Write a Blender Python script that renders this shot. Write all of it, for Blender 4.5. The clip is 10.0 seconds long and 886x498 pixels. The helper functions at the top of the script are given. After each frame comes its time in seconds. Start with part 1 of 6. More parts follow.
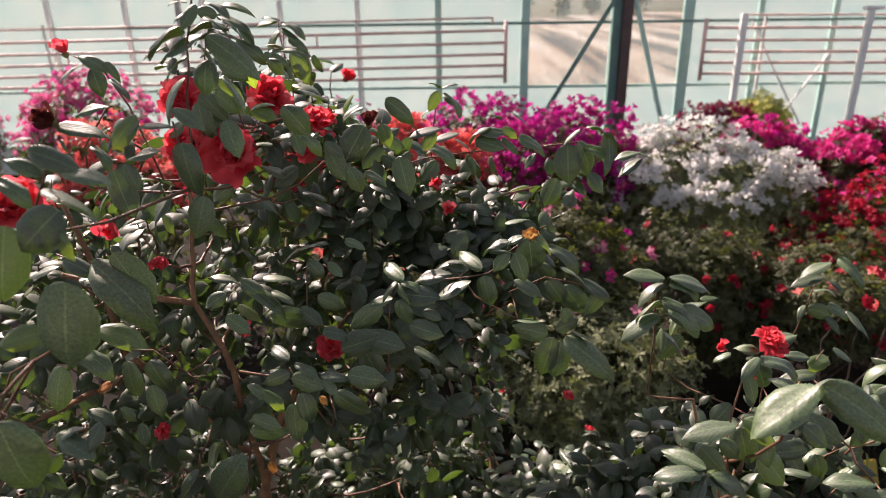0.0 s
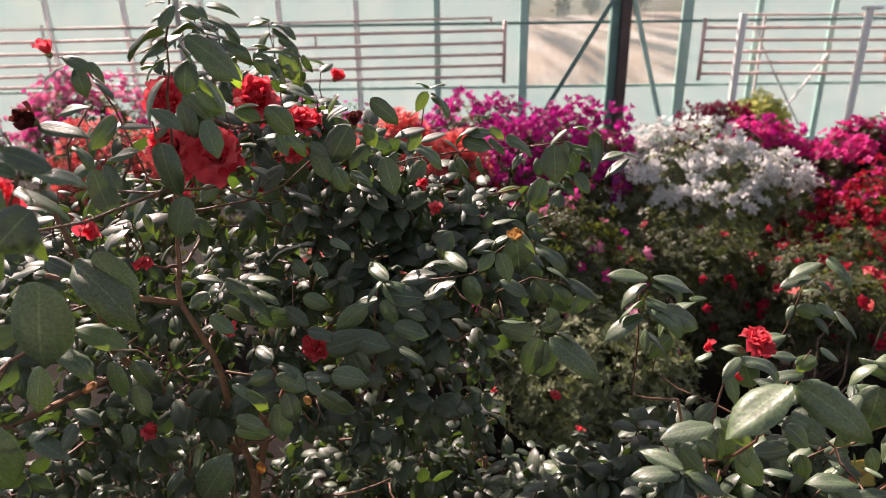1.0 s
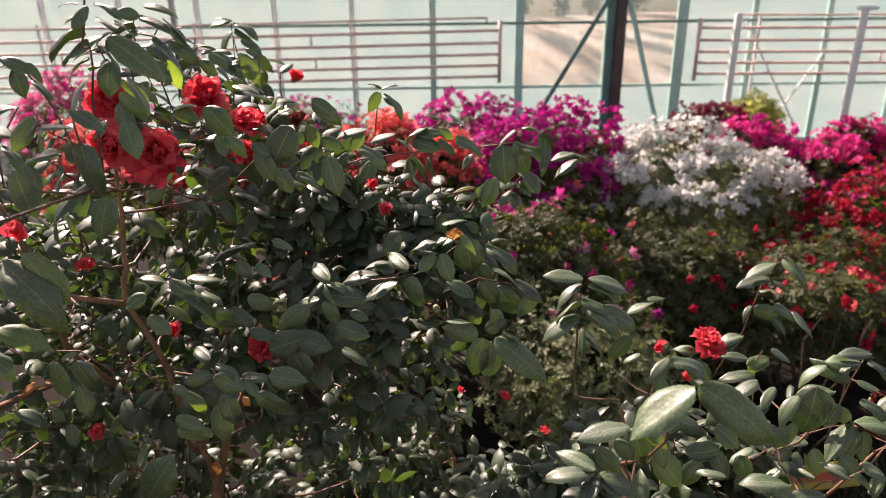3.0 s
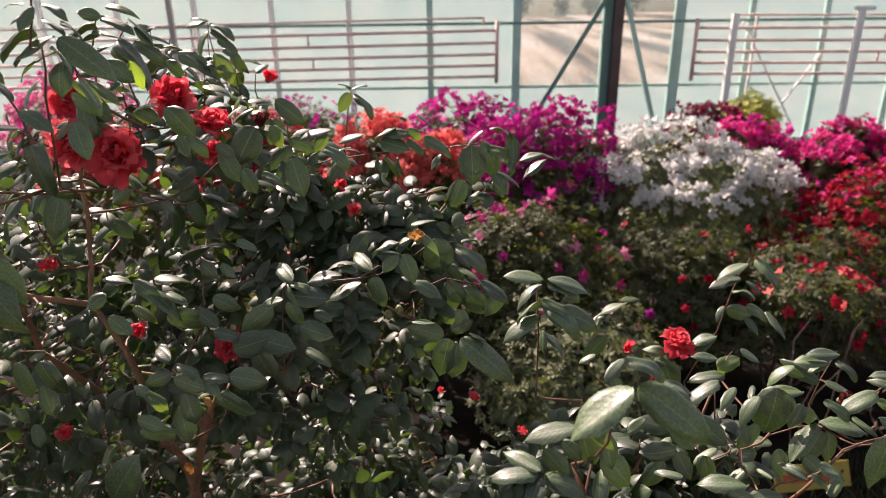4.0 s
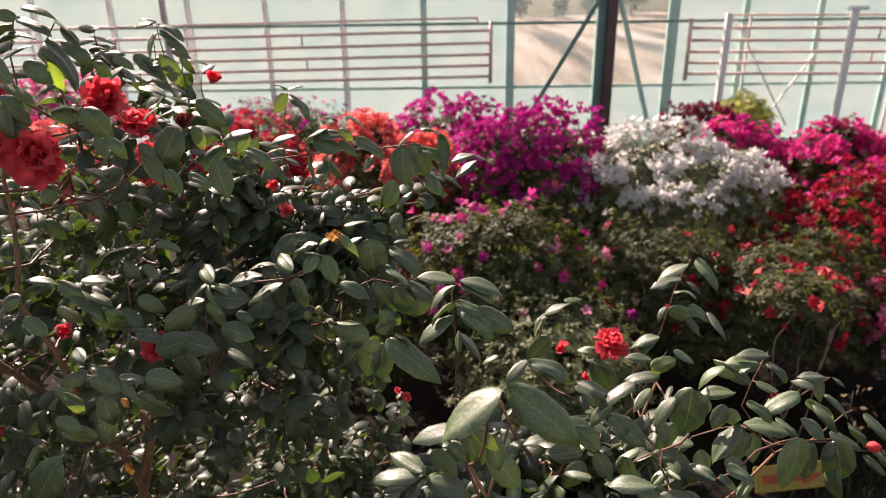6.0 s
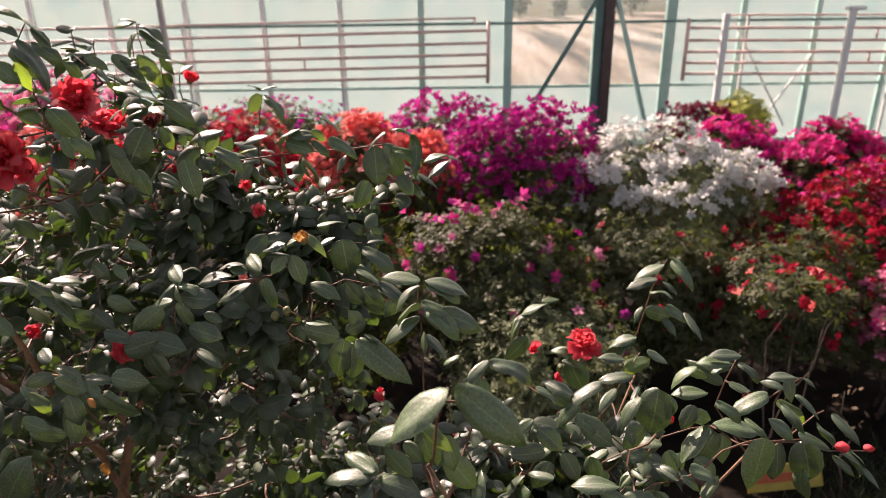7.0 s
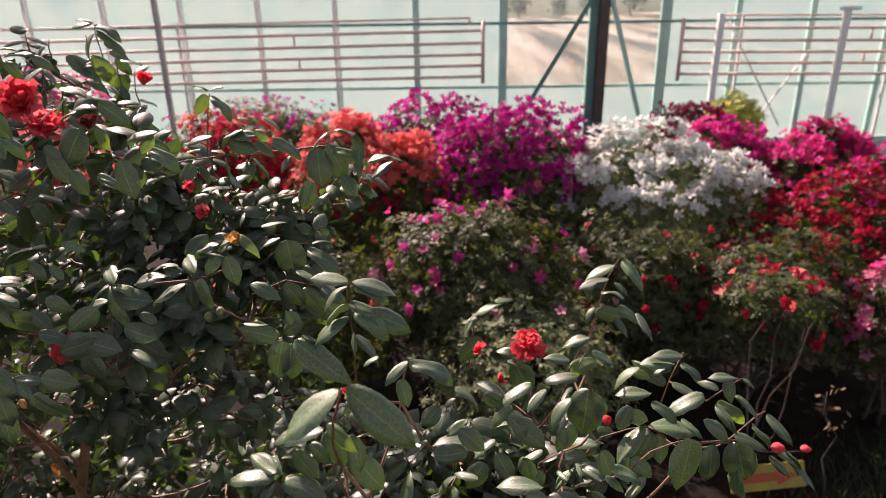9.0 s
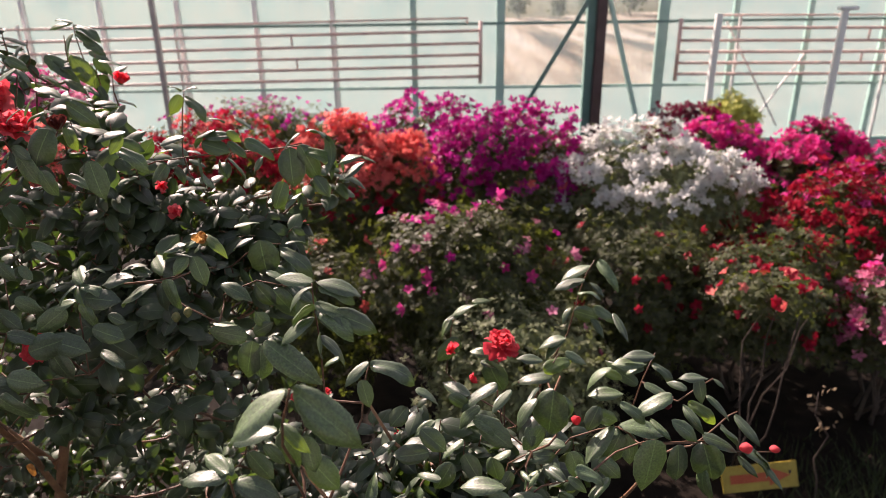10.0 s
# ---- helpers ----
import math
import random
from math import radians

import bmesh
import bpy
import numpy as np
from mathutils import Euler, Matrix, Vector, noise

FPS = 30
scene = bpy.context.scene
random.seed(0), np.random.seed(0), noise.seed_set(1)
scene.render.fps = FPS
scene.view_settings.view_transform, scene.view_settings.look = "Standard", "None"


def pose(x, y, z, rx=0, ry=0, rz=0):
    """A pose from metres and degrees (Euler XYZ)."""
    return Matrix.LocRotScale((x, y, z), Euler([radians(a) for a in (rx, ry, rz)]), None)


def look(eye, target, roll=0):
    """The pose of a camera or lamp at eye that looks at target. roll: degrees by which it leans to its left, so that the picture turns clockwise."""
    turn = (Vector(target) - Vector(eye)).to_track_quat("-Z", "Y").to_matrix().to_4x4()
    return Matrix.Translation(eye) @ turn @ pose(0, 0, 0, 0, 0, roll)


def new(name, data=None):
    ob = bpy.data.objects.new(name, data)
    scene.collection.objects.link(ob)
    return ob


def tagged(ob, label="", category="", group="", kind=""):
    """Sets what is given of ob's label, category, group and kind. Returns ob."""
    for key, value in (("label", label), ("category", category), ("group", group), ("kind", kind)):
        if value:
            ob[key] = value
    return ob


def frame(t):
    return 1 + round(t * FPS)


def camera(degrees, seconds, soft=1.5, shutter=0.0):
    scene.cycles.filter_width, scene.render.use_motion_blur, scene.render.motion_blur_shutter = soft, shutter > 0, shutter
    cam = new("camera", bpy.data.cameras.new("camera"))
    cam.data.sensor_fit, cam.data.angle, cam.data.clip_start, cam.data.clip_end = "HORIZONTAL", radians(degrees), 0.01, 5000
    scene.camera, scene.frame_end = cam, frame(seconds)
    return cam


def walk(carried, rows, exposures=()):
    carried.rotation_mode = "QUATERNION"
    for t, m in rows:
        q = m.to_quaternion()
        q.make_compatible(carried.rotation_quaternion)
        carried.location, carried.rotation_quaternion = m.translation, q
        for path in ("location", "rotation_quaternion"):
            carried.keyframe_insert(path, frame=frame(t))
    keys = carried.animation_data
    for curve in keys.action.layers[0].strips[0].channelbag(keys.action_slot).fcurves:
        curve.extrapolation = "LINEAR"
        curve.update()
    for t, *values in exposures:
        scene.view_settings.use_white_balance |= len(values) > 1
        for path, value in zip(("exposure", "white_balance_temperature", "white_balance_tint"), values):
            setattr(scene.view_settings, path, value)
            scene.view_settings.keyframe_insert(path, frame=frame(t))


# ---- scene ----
# ---------- camera: a slow slide to the right ----------
cam = camera(72.4, 10.0, 0.8)
EYE, SLIDE = 2.5, 0.45
PITCH, LEAN = -19.5, 0.7
STEPS = [(0.0, 0.0), (0.5, 0.0187), (1.0, 0.0475), (1.5, 0.0834), (2.0, 0.1262), (2.5, 0.1775), (4.0, 0.3450), (4.5, 0.4090),
         (5.0, 0.4690), (5.5, 0.5335), (7.0, 0.6925), (7.5, 0.7405), (8.0, 0.7970), (8.5, 0.8490), (9.0, 0.8980), (9.5, 0.9455), (10.0, 0.9985)]
walk(cam, [(t, pose(SLIDE * s, 0, EYE, 90 + PITCH, LEAN, 0)) for t, s in STEPS],
     [(0.0, 0.90, 7050, 33), (1.8, 0.88, 7050, 32), (2.5, 1.02, 8000, 32), (3.0, 0.95, 7250, 33), (3.8, 0.90, 7100, 33), (5.0, 0.90, 7150, 34), (5.5, 0.96, 7300, 34), (7.0, 0.94, 7350, 34), (8.0, 0.88, 7150, 33), (10.0, 0.94, 7150, 33)])
cam.data.dof.use_dof, cam.data.dof.focus_distance, cam.data.dof.aperture_fstop = True, 0.84, 5.6

# ---------- sky, sun, exposure ----------
SUN_TO = Vector((-0.46, 0.60, 0.65)).normalized()
world = bpy.data.worlds.new("sky")
scene.world = world
world.use_nodes = True
wn = world.node_tree
sky = wn.nodes.new("ShaderNodeTexSky")
sky.sky_type, sky.sun_disc = "NISHITA", False
sky.sun_elevation, sky.sun_rotation = math.asin(SUN_TO.z), math.atan2(SUN_TO.x, SUN_TO.y)
sky.air_density, sky.dust_density = 1.0, 2.5
wn.links.new(sky.outputs[0], wn.nodes["Background"].inputs[0])
wn.nodes["Background"].inputs[1].default_value = 0.076
sun = new("sun", bpy.data.lights.new("sun", "SUN"))
sun.data.energy, sun.data.angle, sun.data.color = 5.0, radians(0.6), (1.0, 0.93, 0.82)
sun.matrix_basis = look(SUN_TO * 30, (0, 0, 0))


# ---------- materials ----------
def mat(name):
    m = bpy.data.materials.new(name)
    m.use_nodes = True
    nt = m.node_tree
    return m, nt, nt.nodes["Principled BSDF"], nt.nodes["Material Output"]


def ramp(nt, fac, stops):
    r = nt.nodes.new("ShaderNodeValToRGB")
    while len(r.color_ramp.elements) < len(stops):
        r.color_ramp.elements.new(0.5)
    for e, (p, c) in zip(r.color_ramp.elements, stops):
        e.position, e.color = p, (*c, 1)
    nt.links.new(fac, r.inputs[0])
    return r.outputs[0]


def noise_tex(nt, scale, detail=4.0, kind="Object"):
    tc = nt.nodes.new("ShaderNodeTexCoord")
    n = nt.nodes.new("ShaderNodeTexNoise")
    n.inputs["Scale"].default_value, n.inputs["Detail"].default_value = scale, detail
    nt.links.new(tc.outputs[kind], n.inputs["Vector"])
    return n.outputs["Fac"]


def math_node(nt, op, a, b=None):
    n = nt.nodes.new("ShaderNodeMath")
    n.operation = op
    for i, v in enumerate((a, b)):
        if v is None:
            continue
        if isinstance(v, (int, float)):
            n.inputs[i].default_value = v
        else:
            nt.links.new(v, n.inputs[i])
    return n.outputs[0]


def mix_col(nt, fac, a, b, kind="MIX"):
    n = nt.nodes.new("ShaderNodeMix")
    n.data_type, n.blend_type = "RGBA", kind
    for sock, v in ((n.inputs[0], fac), (n.inputs[6], a), (n.inputs[7], b)):
        if isinstance(v, (int, float)):
            sock.default_value = v
        elif isinstance(v, tuple):
            sock.default_value = (*v, 1)
        else:
            nt.links.new(v, sock)
    return n.outputs[2]


def bump(nt, bsdf, height, strength, distance):
    b = nt.nodes.new("ShaderNodeBump")
    b.inputs["Strength"].default_value, b.inputs["Distance"].default_value = strength, distance
    nt.links.new(height, b.inputs["Height"])
    nt.links.new(b.outputs[0], bsdf.inputs["Normal"])
    return b.outputs[0]


def rough_surface(name, dark, light, scale=6.0, rough=0.7, metal=0.0, relief=0.3, fine=80.0):
    """Paint, soil, metal, wood: two scales of colour change and a fine relief."""
    m, nt, p, out = mat(name)
    a, b = noise_tex(nt, scale), noise_tex(nt, fine, 3.0)
    f = math_node(nt, "ADD", math_node(nt, "MULTIPLY", a, 0.65), math_node(nt, "MULTIPLY", b, 0.35))
    nt.links.new(ramp(nt, f, [(0.35, dark), (0.65, light)]), p.inputs["Base Color"])
    nt.links.new(ramp(nt, b, [(0.3, (rough * 0.8,) * 3), (0.7, (min(1, rough * 1.15),) * 3)]), p.inputs["Roughness"])
    p.inputs["Metallic"].default_value = metal
    bump(nt, p, f, relief, 0.01)
    return m


def chance(nt, joined):
    if joined:
        return nt.nodes.new("ShaderNodeNewGeometry").outputs["Random Per Island"]
    return nt.nodes.new("ShaderNodeObjectInfo").outputs["Random"]


def leaf_material(name, dark, light, glow, joined, rough=0.3, glow_share=0.3, veins=True, spec=0.5, wax=0.0):
    """Leaf: glossy upper skin, veins from its own map, light that shines through."""
    m, nt, p, out = mat(name)
    uv = nt.nodes.new("ShaderNodeTexCoord").outputs["UV"]
    sep = nt.nodes.new("ShaderNodeSeparateXYZ")
    nt.links.new(uv, sep.inputs[0])
    off = math_node(nt, "ABSOLUTE", math_node(nt, "SUBTRACT", sep.outputs[1], 0.5))
    rnd = chance(nt, joined)
    spots = noise_tex(nt, 55.0, 4.0)
    f = math_node(nt, "ADD", math_node(nt, "MULTIPLY", rnd, 0.75), math_node(nt, "MULTIPLY", spots, 0.3))
    col = ramp(nt, f, [(0.1, dark), (0.85, light), (1.0, tuple(min(1, c * 1.5) for c in light))])
    if veins:
        rib = math_node(nt, "LESS_THAN", off, 0.020)
        # Pale rim: light through the thin leaf edge, put into the colour.
        rim = math_node(nt, "GREATER_THAN", off, 0.475)
        line = math_node(nt, "MAXIMUM", math_node(nt, "MULTIPLY", rib, 0.45), math_node(nt, "MULTIPLY", rim, 0.35))
        net = math_node(nt, "SINE", math_node(nt, "MULTIPLY", math_node(nt, "SUBTRACT", sep.outputs[0], math_node(nt, "MULTIPLY", off, 0.7)), 50.0))
        net = math_node(nt, "MULTIPLY", math_node(nt, "GREATER_THAN", net, 0.95), 0.07)
        col = mix_col(nt, math_node(nt, "MAXIMUM", line, net), col, tuple(c * 2.2 + 0.03 for c in light))
        blotch = ramp(nt, noise_tex(nt, 30.0, 5.0), [(0.35, (0.55, 0.55, 0.55)), (0.65, (1.25, 1.25, 1.25))])
        col = mix_col(nt, 1.0, col, blotch, "MULTIPLY")
        side = math_node(nt, "SINE", math_node(nt, "MULTIPLY", math_node(nt, "SUBTRACT", sep.outputs[0], math_node(nt, "MULTIPLY", off, 0.7)), 50.0))
        h = math_node(nt, "ADD", math_node(nt, "MULTIPLY", side, 0.09), math_node(nt, "MULTIPLY", off, -2.0))
        h = math_node(nt, "ADD", h, math_node(nt, "MULTIPLY", spots, 0.45))
        bump(nt, p, h, 0.30, 0.0014)
    # Pale grey blotches: dusty patches plus the leaf's grey sheen, put into the colour.
    dust_sheen = ramp(nt, noise_tex(nt, 18.0, 5.0), [(0.45, (0.0, 0.0, 0.0)), (0.75, (0.08, 0.08, 0.08))])
    col = mix_col(nt, dust_sheen, col, (0.25, 0.26, 0.25))
    nt.links.new(col, p.inputs["Base Color"])
    rr = noise_tex(nt, 25.0, 3.0)
    nt.links.new(ramp(nt, rr, [(0.3, (rough * 0.8,) * 3), (0.7, (rough * 1.5,) * 3)]), p.inputs["Roughness"])
    p.inputs["Specular IOR Level"].default_value = spec
    p.inputs["Coat Weight"].default_value, p.inputs["Coat Roughness"].default_value = wax, 0.24
    tr = nt.nodes.new("ShaderNodeBsdfTranslucent")
    tint = mix_col(nt, rnd, glow, tuple(c * 0.6 for c in glow))
    nt.links.new(tint, tr.inputs[0])
    mx = nt.nodes.new("ShaderNodeMixShader")
    thin = ramp(nt, math_node(nt, "FRACT", math_node(nt, "MULTIPLY", rnd, 7.3)), [(0.0, (glow_share * 0.4,) * 3), (0.6, (glow_share * 0.7,) * 3), (1.0, (glow_share * 1.3,) * 3)])
    nt.links.new(thin, mx.inputs[0])
    nt.links.new(p.outputs[0], mx.inputs[1])
    nt.links.new(tr.outputs[0], mx.inputs[2])
    nt.links.new(mx.outputs[0], out.inputs[0])
    return m


def petal_material(name, dark, light, joined=False, share=0.4):
    m, nt, p, out = mat(name)
    rnd = chance(nt, joined)
    n = noise_tex(nt, 60.0, 3.0)
    f = math_node(nt, "ADD", math_node(nt, "MULTIPLY", rnd, 0.6), math_node(nt, "MULTIPLY", n, 0.4))
    col = ramp(nt, f, [(0.15, dark), (0.85, light)])
    nt.links.new(col, p.inputs["Base Color"])
    p.inputs["Roughness"].default_value = 0.55
    p.inputs["Specular IOR Level"].default_value = 0.25
    bump(nt, p, noise_tex(nt, 140.0, 2.0), 0.25, 0.003)
    tr = nt.nodes.new("ShaderNodeBsdfTranslucent")
    nt.links.new(col, tr.inputs[0])
    mx = nt.nodes.new("ShaderNodeMixShader")
    mx.inputs[0].default_value = share
    nt.links.new(p.outputs[0], mx.inputs[1])
    nt.links.new(tr.outputs[0], mx.inputs[2])
    nt.links.new(mx.outputs[0], out.inputs[0])
    return m


def pane_material(name, tint, cloud, clear):
    """Old greenhouse glass: a share that one sees through, a milky film of lime and dirt that lights up from behind."""
    m, nt, p, out = mat(name)
    n = noise_tex(nt, 1.3, 5.0)
    streak = nt.nodes.new("ShaderNodeTexNoise")
    tc = nt.nodes.new("ShaderNodeTexCoord")
    mp = nt.nodes.new("ShaderNodeMapping")
    mp.inputs["Scale"].default_value = (9.0, 9.0, 0.8)
    nt.links.new(tc.outputs["Object"], mp.inputs[0])
    nt.links.new(mp.outputs[0], streak.inputs["Vector"])
    f = math_node(nt, "ADD", math_node(nt, "MULTIPLY", n, 0.6), math_node(nt, "MULTIPLY", streak.outputs["Fac"], 0.4))
    see = nt.nodes.new("ShaderNodeBsdfTransparent")
    see.inputs[0].default_value = (*tint, 1)
    film = nt.nodes.new("ShaderNodeBsdfTranslucent")
    nt.links.new(ramp(nt, f, [(0.35, (cloud[0] * 0.70, cloud[1] * 0.86, cloud[2] * 0.88)), (0.62, cloud)]), film.inputs[0])
    mx = nt.nodes.new("ShaderNodeMixShader")
    nt.links.new(ramp(nt, f, [(0.35, (clear * 0.8,) * 3), (0.65, (min(1, clear * 1.15),) * 3)]), mx.inputs[0])
    nt.links.new(film.outputs[0], mx.inputs[1])
    nt.links.new(see.outputs[0], mx.inputs[2])
    p.inputs["Base Color"].default_value = (0.8, 0.85, 0.84, 1)
    p.inputs["Roughness"].default_value = 0.08
    mx2 = nt.nodes.new("ShaderNodeMixShader")
    mx2.inputs[0].default_value = 0.06
    nt.links.new(mx.outputs[0], mx2.inputs[1])
    nt.links.new(p.outputs[0], mx2.inputs[2])
    nt.links.new(mx2.outputs[0], out.inputs[0])
    return m


PANE_MILKY = pane_material("milky glass", (0.64, 0.74, 0.73), (0.30, 0.372, 0.368), 0.36)
PANE_CLEAR = pane_material("clear glass", (0.78, 0.83, 0.82), (0.36, 0.41, 0.40), 0.93)
PANE_ROOF = pane_material("roof glass", (0.74, 0.77, 0.77), (0.40, 0.43, 0.43), 0.8)
GREEN_PAINT = rough_surface("weathered green paint", (0.34, 0.58, 0.52), (0.48, 0.72, 0.65), 4.0, 0.55)
DARK_GREEN = rough_surface("dark green paint", (0.09, 0.20, 0.18), (0.15, 0.30, 0.27), 4.0, 0.5)
BROWN_PAINT = rough_surface("dark brown paint", (0.075, 0.045, 0.045), (0.13, 0.085, 0.08), 5.0, 0.5)
# Pipe colour is raised to carry the veiling glare in front of the glass.
PIPE_PAINT = rough_surface("pipe paint lightened for glare", (0.66, 0.40, 0.36), (0.82, 0.58, 0.52), 5.0, 0.5)
GREY_PAINT = rough_surface("grey bar paint", (0.60, 0.61, 0.59), (0.76, 0.77, 0.75), 5.0, 0.5)
WHITE_PAINT = rough_surface("chalky white paint", (0.80, 0.81, 0.79), (0.92, 0.93, 0.91), 3.0, 0.6)
PLINTH = rough_surface("limewashed plinth", (0.50, 0.55, 0.53), (0.72, 0.76, 0.74), 2.0, 0.85)
# Soil set near black: the bushes' shade is put into its colour.
SOIL = rough_surface("soil darkened for shade", (0.007, 0.0055, 0.0045), (0.020, 0.015, 0.011), 7.0, 0.95, 0, 0.9, 60.0)
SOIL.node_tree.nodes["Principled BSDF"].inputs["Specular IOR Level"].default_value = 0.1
FIELD, _nt, _p, _o = mat("dry grass slope")
_tc, _mp = _nt.nodes.new("ShaderNodeTexCoord"), _nt.nodes.new("ShaderNodeMapping")
_mp.inputs["Rotation"].default_value, _mp.inputs["Scale"].default_value = (0, 0, 0.5), (0.55, 0.05, 0.1)
_fn = _nt.nodes.new("ShaderNodeTexNoise")
_fn.inputs["Scale"].default_value, _fn.inputs["Detail"].default_value = 1.0, 6.0
_nt.links.new(_tc.outputs["Object"], _mp.inputs[0])
_nt.links.new(_mp.outputs[0], _fn.inputs["Vector"])
# The darkest streaks draw tree shadows into the grass colour.
_nt.links.new(ramp(_nt, _fn.outputs["Fac"], [(0.40, (0.10, 0.085, 0.075)), (0.47, (0.40, 0.29, 0.21)), (0.55, (0.62, 0.48, 0.37)), (0.66, (0.72, 0.62, 0.54))]), _p.inputs["Base Color"])
_p.inputs["Roughness"].default_value = 0.95
BARK = rough_surface("tan camellia bark", (0.17, 0.085, 0.045), (0.34, 0.19, 0.105), 25.0, 0.75, 0, 0.4, 220.0)
BARK_GREY = rough_surface("grey brown bark", (0.045, 0.033, 0.027), (0.11, 0.082, 0.066), 25.0, 0.85, 0, 0.4, 220.0)
TWIG = rough_surface("red brown twig", (0.10, 0.045, 0.026), (0.21, 0.11, 0.065), 60.0, 0.55, 0, 0.2, 300.0)
BUD_SKIN = rough_surface("olive bud scales", (0.10, 0.12, 0.03), (0.24, 0.22, 0.08), 90.0, 0.5, 0, 0.2, 300.0)
# Board and print are coloured darker for the shade they stand in.
SIGN_YELLOW = rough_surface("yellow sign board", (0.30, 0.22, 0.03), (0.43, 0.33, 0.06), 8.0, 0.5, 0, 0.05)
SIGN_RED = rough_surface("red sign print", (0.36, 0.06, 0.02), (0.48, 0.10, 0.04), 14.0, 0.5, 0, 0.05)
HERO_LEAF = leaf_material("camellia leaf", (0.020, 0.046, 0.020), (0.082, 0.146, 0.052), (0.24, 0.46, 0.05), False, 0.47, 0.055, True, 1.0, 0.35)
# Lighter copy of HERO_LEAF: backlight is put into its colour and translucency.
BACKLIT_LEAF = leaf_material("backlit camellia leaf", (0.040, 0.085, 0.020), (0.085, 0.150, 0.040), (0.42, 0.66, 0.05), False, 0.42, 0.34, True, 0.9, 0.3)
# Same leaf as HERO_LEAF, darker: shade inside the crown is in the colour.
SHADED_FILL_LEAF = leaf_material("camellia foliage darkened for shade", (0.012, 0.026, 0.013), (0.050, 0.088, 0.038), (0.24, 0.46, 0.05), True, 0.46, 0.16, True, 0.8, 0.15)
TREE_LEAF = leaf_material("far tree foliage", (0.035, 0.055, 0.028), (0.085, 0.11, 0.055), (0.16, 0.22, 0.05), True, 0.6, 0.3, False, 0.3)
CAMELLIA_RED = petal_material("camellia petal", (0.80, 0.045, 0.075), (0.95, 0.19, 0.21), False, 0.55)
CAMELLIA_OLD = petal_material("withered petal", (0.10, 0.012, 0.014), (0.22, 0.05, 0.04), False, 0.25)
CAMELLIA_DRY = petal_material("dried petal", (0.45, 0.22, 0.06), (0.70, 0.42, 0.15), False, 0.3)

# ---------- mesh tools ----------
rng = np.random.default_rng(11)


def finish(name, verts, faces, material, smooth=False, uvs=None):
    me = bpy.data.meshes.new(name)
    me.from_pydata([tuple(v) for v in verts], [], [tuple(int(i) for i in fc) for fc in faces])
    if uvs is not None:
        layer = me.uv_layers.new(name="UVMap")
        idx = np.empty(len(me.loops), dtype=np.int32)
        me.loops.foreach_get("vertex_index", idx)
        layer.data.foreach_set("uv", np.asarray(uvs, dtype=np.float32)[idx].ravel())
    if smooth:
        me.polygons.foreach_set("use_smooth", np.ones(len(me.polygons), dtype=bool))
    me.materials.append(material)
    me.update()
    return me


def bm_mesh(name, bm, material, smooth=False):
    me = bpy.data.meshes.new(name)
    bm.to_mesh(me)
    bm.free()
    if smooth:
        me.polygons.foreach_set("use_smooth", np.ones(len(me.polygons), dtype=bool))
    me.materials.append(material)
    return me


def thing(name, place, label, category, group="", kind=""):
    ob = new(name)
    ob.empty_display_size = 0.1
    ob.matrix_basis = Matrix.Translation(place)
    return tagged(ob, label, category, group, kind)


def part(name, me, parent, m=None, label="", kind=""):
    """A mesh under a thing or a part; m is its pose in the parent's own space."""
    ob = new(name, me)
    ob.parent = parent
    ob.matrix_basis = m if m is not None else Matrix()
    return tagged(ob, label, "", "", kind)


def box_bm(size, bevel=0.0, at=(0, 0, 0), bm=None):
    b = bmesh.new()
    bmesh.ops.create_cube(b, size=1.0)
    bmesh.ops.scale(b, vec=size, verts=b.verts)
    if bevel:
        bmesh.ops.bevel(b, geom=b.edges[:], offset=bevel, segments=2, affect="EDGES")
    bmesh.ops.translate(b, vec=at, verts=b.verts)
    if bm is None:
        return b
    tmp = bpy.data.meshes.new("tmp")
    b.to_mesh(tmp)
    b.free()
    bm.from_mesh(tmp)
    bpy.data.meshes.remove(tmp)
    return bm


def tube(points, radii, sides=6):
    """Vertices and faces of a tube along points, closed at its tip."""
    pts = [Vector(p) for p in points]
    verts, faces = [], []
    side = Vector((0.31, 0.77, 0.55))
    for i, p in enumerate(pts):
        along = (pts[min(i + 1, len(pts) - 1)] - pts[max(i - 1, 0)]).normalized()
        a = along.cross(side)
        if a.length < 0.05:
            a = along.cross(Vector((1, 0, 0)))
        a.normalize()
        b = along.cross(a)
        for k in range(sides):
            w = 2 * math.pi * k / sides
            verts.append(p + (a * math.cos(w) + b * math.sin(w)) * radii[i])
    for i in range(len(pts) - 1):
        for k in range(sides):
            q, r = i * sides + k, i * sides + (k + 1) % sides
            faces.append((q, r, r + sides, q + sides))
    faces.append(tuple(range((len(pts) - 1) * sides, len(pts) * sides)))
    faces.append(tuple(reversed(range(sides))))
    return verts, faces


def bar(name, a, b, r, parent, material, sides=10, label=""):
    o = Vector(parent.matrix_basis.translation)
    v, f = tube([Vector(a) - o, Vector(b) - o], [r, r], sides)
    return part(name, finish(name, v, f, material, sides > 6), parent, None, label)


def bent(a, b, wiggle, n=5, sag=0.0):
    """Points of an uneven way from a to b."""
    a, b = Vector(a), Vector(b)
    length = (b - a).length
    out = []
    for i in range(n):
        s = i / (n - 1)
        k = math.sin(math.pi * s) * wiggle * length
        out.append(a.lerp(b, s) + Vector((rng.normal() * k, rng.normal() * k, rng.normal() * k * 0.5 - sag * length * math.sin(math.pi * s))))
    return out


